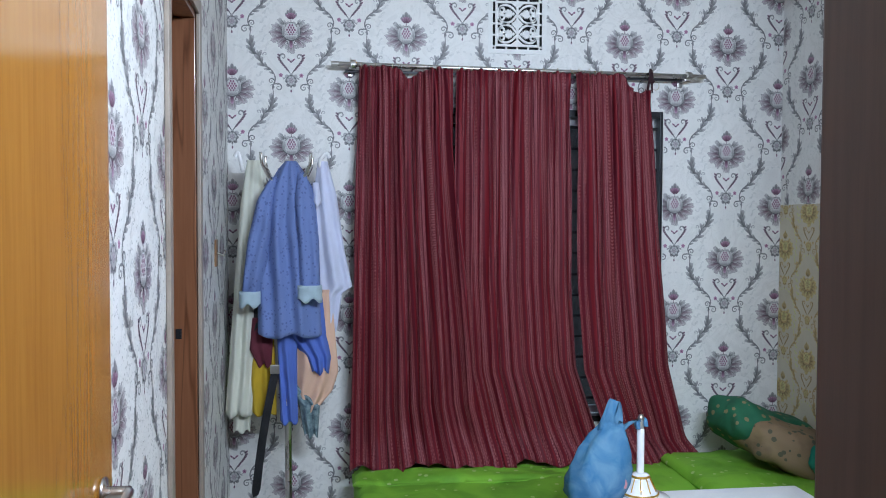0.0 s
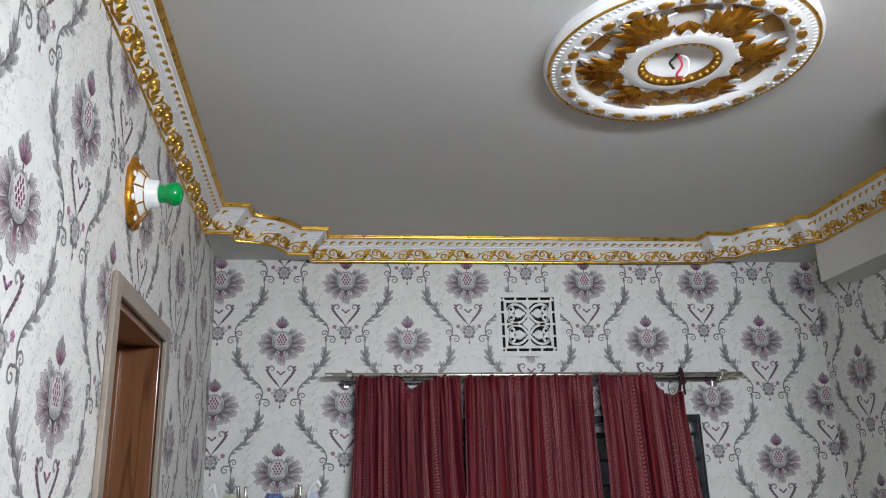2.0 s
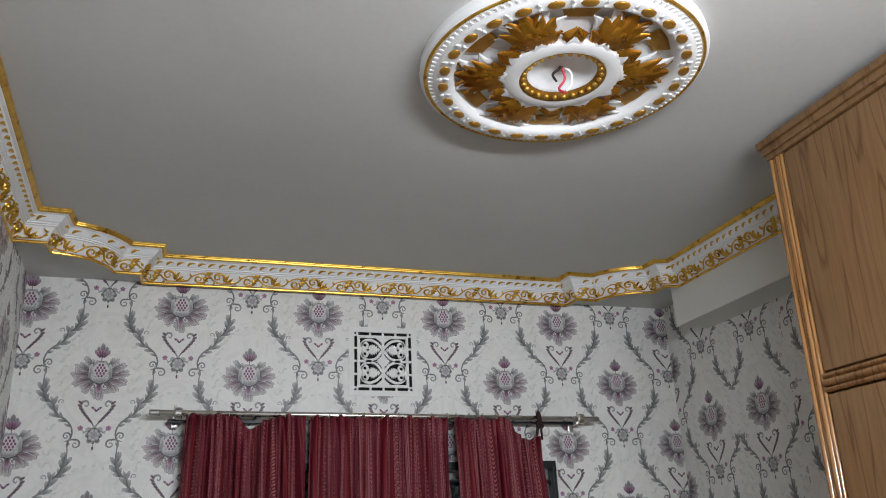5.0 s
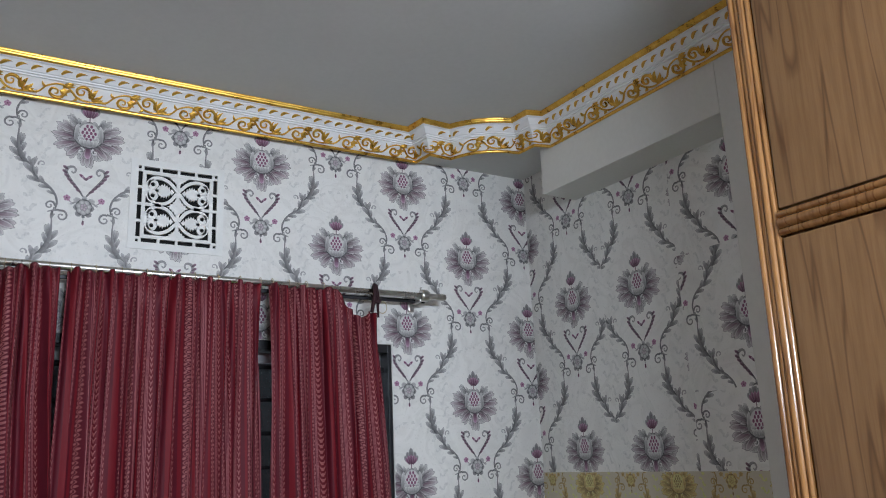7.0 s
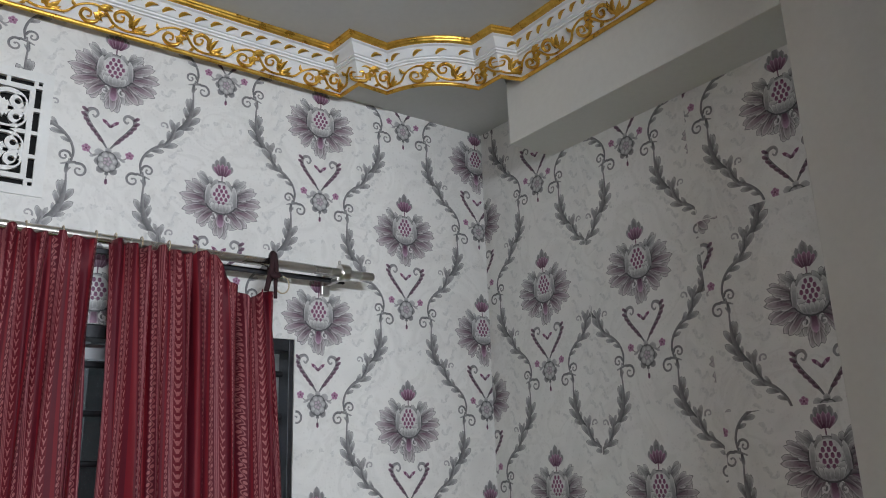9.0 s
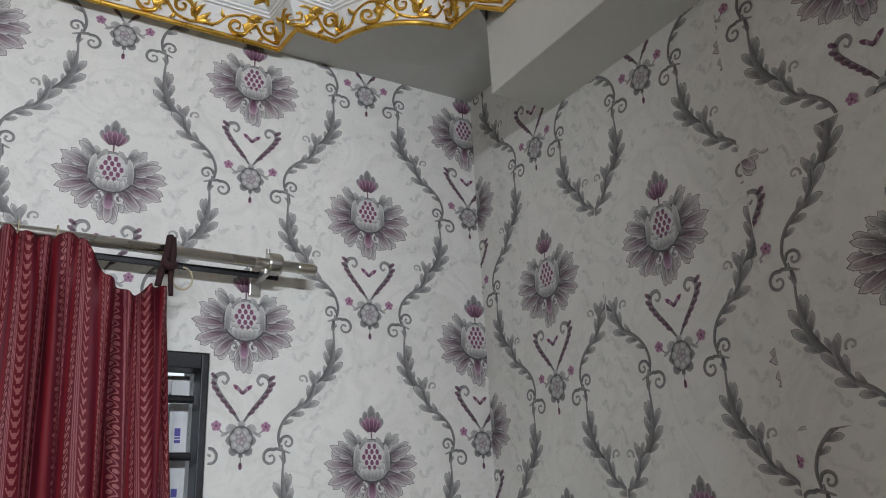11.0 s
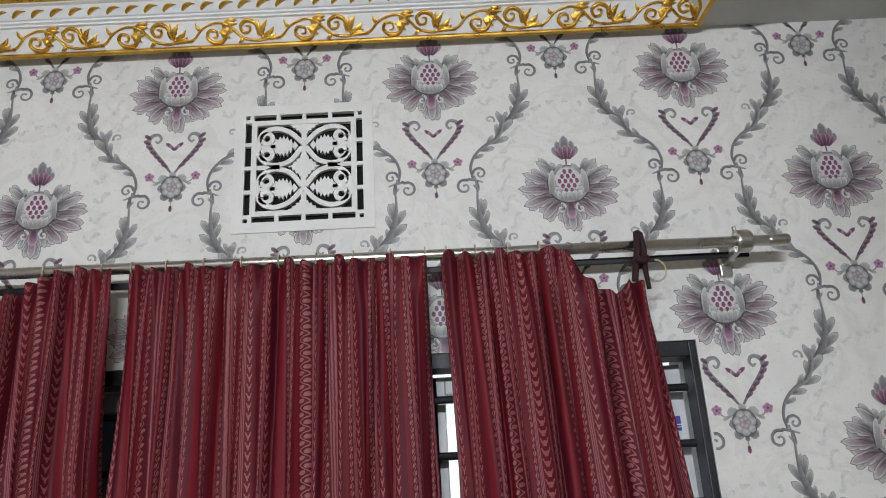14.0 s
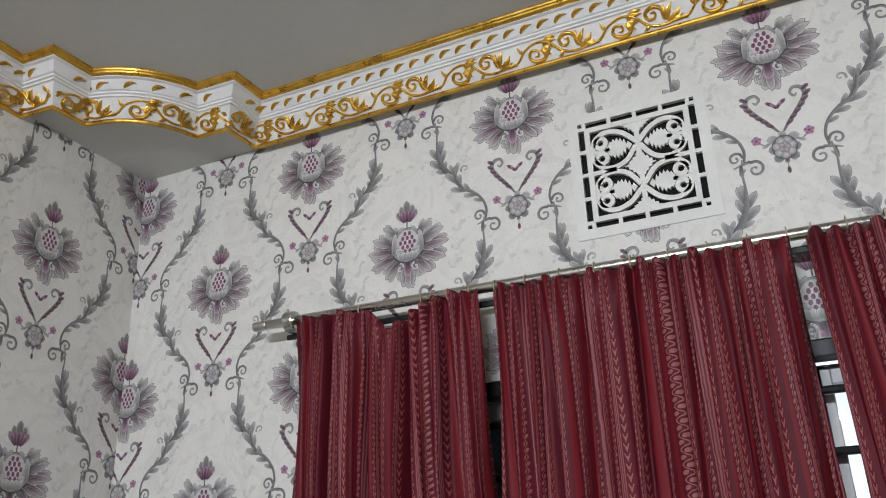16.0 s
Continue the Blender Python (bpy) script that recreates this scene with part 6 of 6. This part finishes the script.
part("sleeve", drape([(1.84, -1.045, -1.012, -0.335, .012), (1.72, -1.060, -0.978, -0.355, .03), (1.55, -1.045, -0.955, -0.365, .035), (1.33, -1.040, -0.950, -0.365, .035)], 1.5, .008, 6, 20, 24), BLUE, robe, "hanging blue sleeve", True)
part("cuff", drape([(1.325, -1.300, -1.205, -0.338, .044), (1.262, -1.300, -1.205, -0.338, .042)], 1.0, .004, 3, 20, 5), CUFF, robe, "turned-up pale cuff", True)
part("cuff", drape([(1.352, -1.050, -0.942, -0.368, .046), (1.285, -1.050, -0.942, -0.368, .044)], 1.0, .004, 7, 20, 5), CUFF, robe, "turned-up pale cuff", True)
part("collar", drape([(1.80, -0.985, -0.958, -0.30, .02), (1.70, -0.985, -0.945, -0.30, .025)], 1, .004, 5, 12, 8), LAV, robe, "pale turned collar edge", True)
garment("shirt", "pale lavender shirt hanging behind the robe", "shirt",
        [(1.90, -0.965, -0.920, -0.20, .02), (1.75, -0.985, -0.880, -0.20, .03), (1.5, -0.975, -0.845, -0.205, .035), (1.33, -0.960, -0.808, -0.205, .035), (1.30, -0.960, -0.855, -0.205, .03), (1.13, -0.935, -0.878, -0.205, .025)], 2.0, .010, 9, LAV)
garment("dress", "royal blue dress below the robe", "dress",
        [(1.30, -1.10, -0.945, -0.25, .03), (1.12, -1.10, -0.925, -0.26, .035), (1.02, -1.02, -0.905, -0.26, .03), (0.95, -0.995, -0.915, -0.26, .02)], 3.0, .010, 12, ROYAL)
garment("scarf", "royal blue scarf hanging below the robe", "scarf",
        [(1.14, -1.145, -1.055, -0.265, .03), (0.9, -1.135, -1.055, -0.27, .03), (0.73, -1.130, -1.052, -0.27, .025)], 2.0, .010, 14, ROYAL)
garment("shirt", "peach cotton shirt below the robe", "shirt",
        [(1.32, -0.96, -0.905, -0.22, .02), (1.1, -1.08, -0.885, -0.235, .03), (0.95, -1.075, -0.872, -0.24, .03), (0.86, -1.070, -0.90, -0.24, .03), (0.78, -1.045, -0.965, -0.24, .025)], 2.5, .010, 17, PEACH)
garment("shirt", "mustard yellow shirt below the robe", "shirt",
        [(1.10, -1.255, -1.160, -0.225, .03), (0.9, -1.270, -1.150, -0.23, .03), (0.765, -1.275, -1.150, -0.23, .03)], 2.0, .010, 19, MUST)
garment("shirt", "dark maroon shirt under the robe", "shirt", [(1.20, -1.255, -1.165, -0.245, .03), (1.06, -1.265, -1.165, -0.25, .03), (0.985, -1.235, -1.170, -0.25, .02)], 2.0, .006, 21, MAROON)
garment("trousers", "black trousers folded under the robe", "trousers", [(1.26, -1.255, -1.19, -0.235, .03), (1.15, -1.255, -1.185, -0.24, .03)], 1.0, .006, 22, BLK)
PLAID = plain("plaid_cotton", (0.02, 0.05, 0.075), (0.28, 0.36, 0.38), 0.8, scale=40, fine=200, bump=0.2)
garment("shirt", "dark checked shirt hem below the others", "shirt", [(0.95, -1.15, -1.12, -0.25, .02), (0.80, -1.05, -0.955, -0.245, .03), (0.66, -1.025, -0.965, -0.245, .02)], 2.0, .008, 25, PLAID)
belt2 = thing("belt", "long black leather belt hanging from the stand", "belt", group="clothes on the stand")
b2 = bmesh.new()
prev = None
for i in range(21):
    t = i / 20
    x, z = -1.150 - 0.085 * t - 0.01 * math.sin(t * 3), 0.96 - 0.55 * t
    w = 0.019 * (1 if t < 0.93 else 1 - 8 * (t - 0.93) ** 2 * 10)
    cur = [b2.verts.new((x + dx * w, -0.30 + dy, z + dx * 0.006)) for dx, dy in ((-1, -0.002), (1, -0.002), (1, 0.002), (-1, 0.002))]
    if prev:
        for k in range(4):
            b2.faces.new((prev[k], prev[(k + 1) % 4], cur[(k + 1) % 4], cur[k]))
    else:
        b2.faces.new(cur)
    prev = cur
b2.faces.new(prev[::-1])
bmesh.ops.recalc_face_normals(b2, faces=b2.faces[:])
part("strap", b2, DARKMETAL, belt2, "black leather strap")
bk = bmesh.new()
box(-1.172, -1.130, -0.308, -0.296, 0.955, 0.995, 0.004, bk)
part("buckle", bk, CHROME, belt2, "small steel buckle")
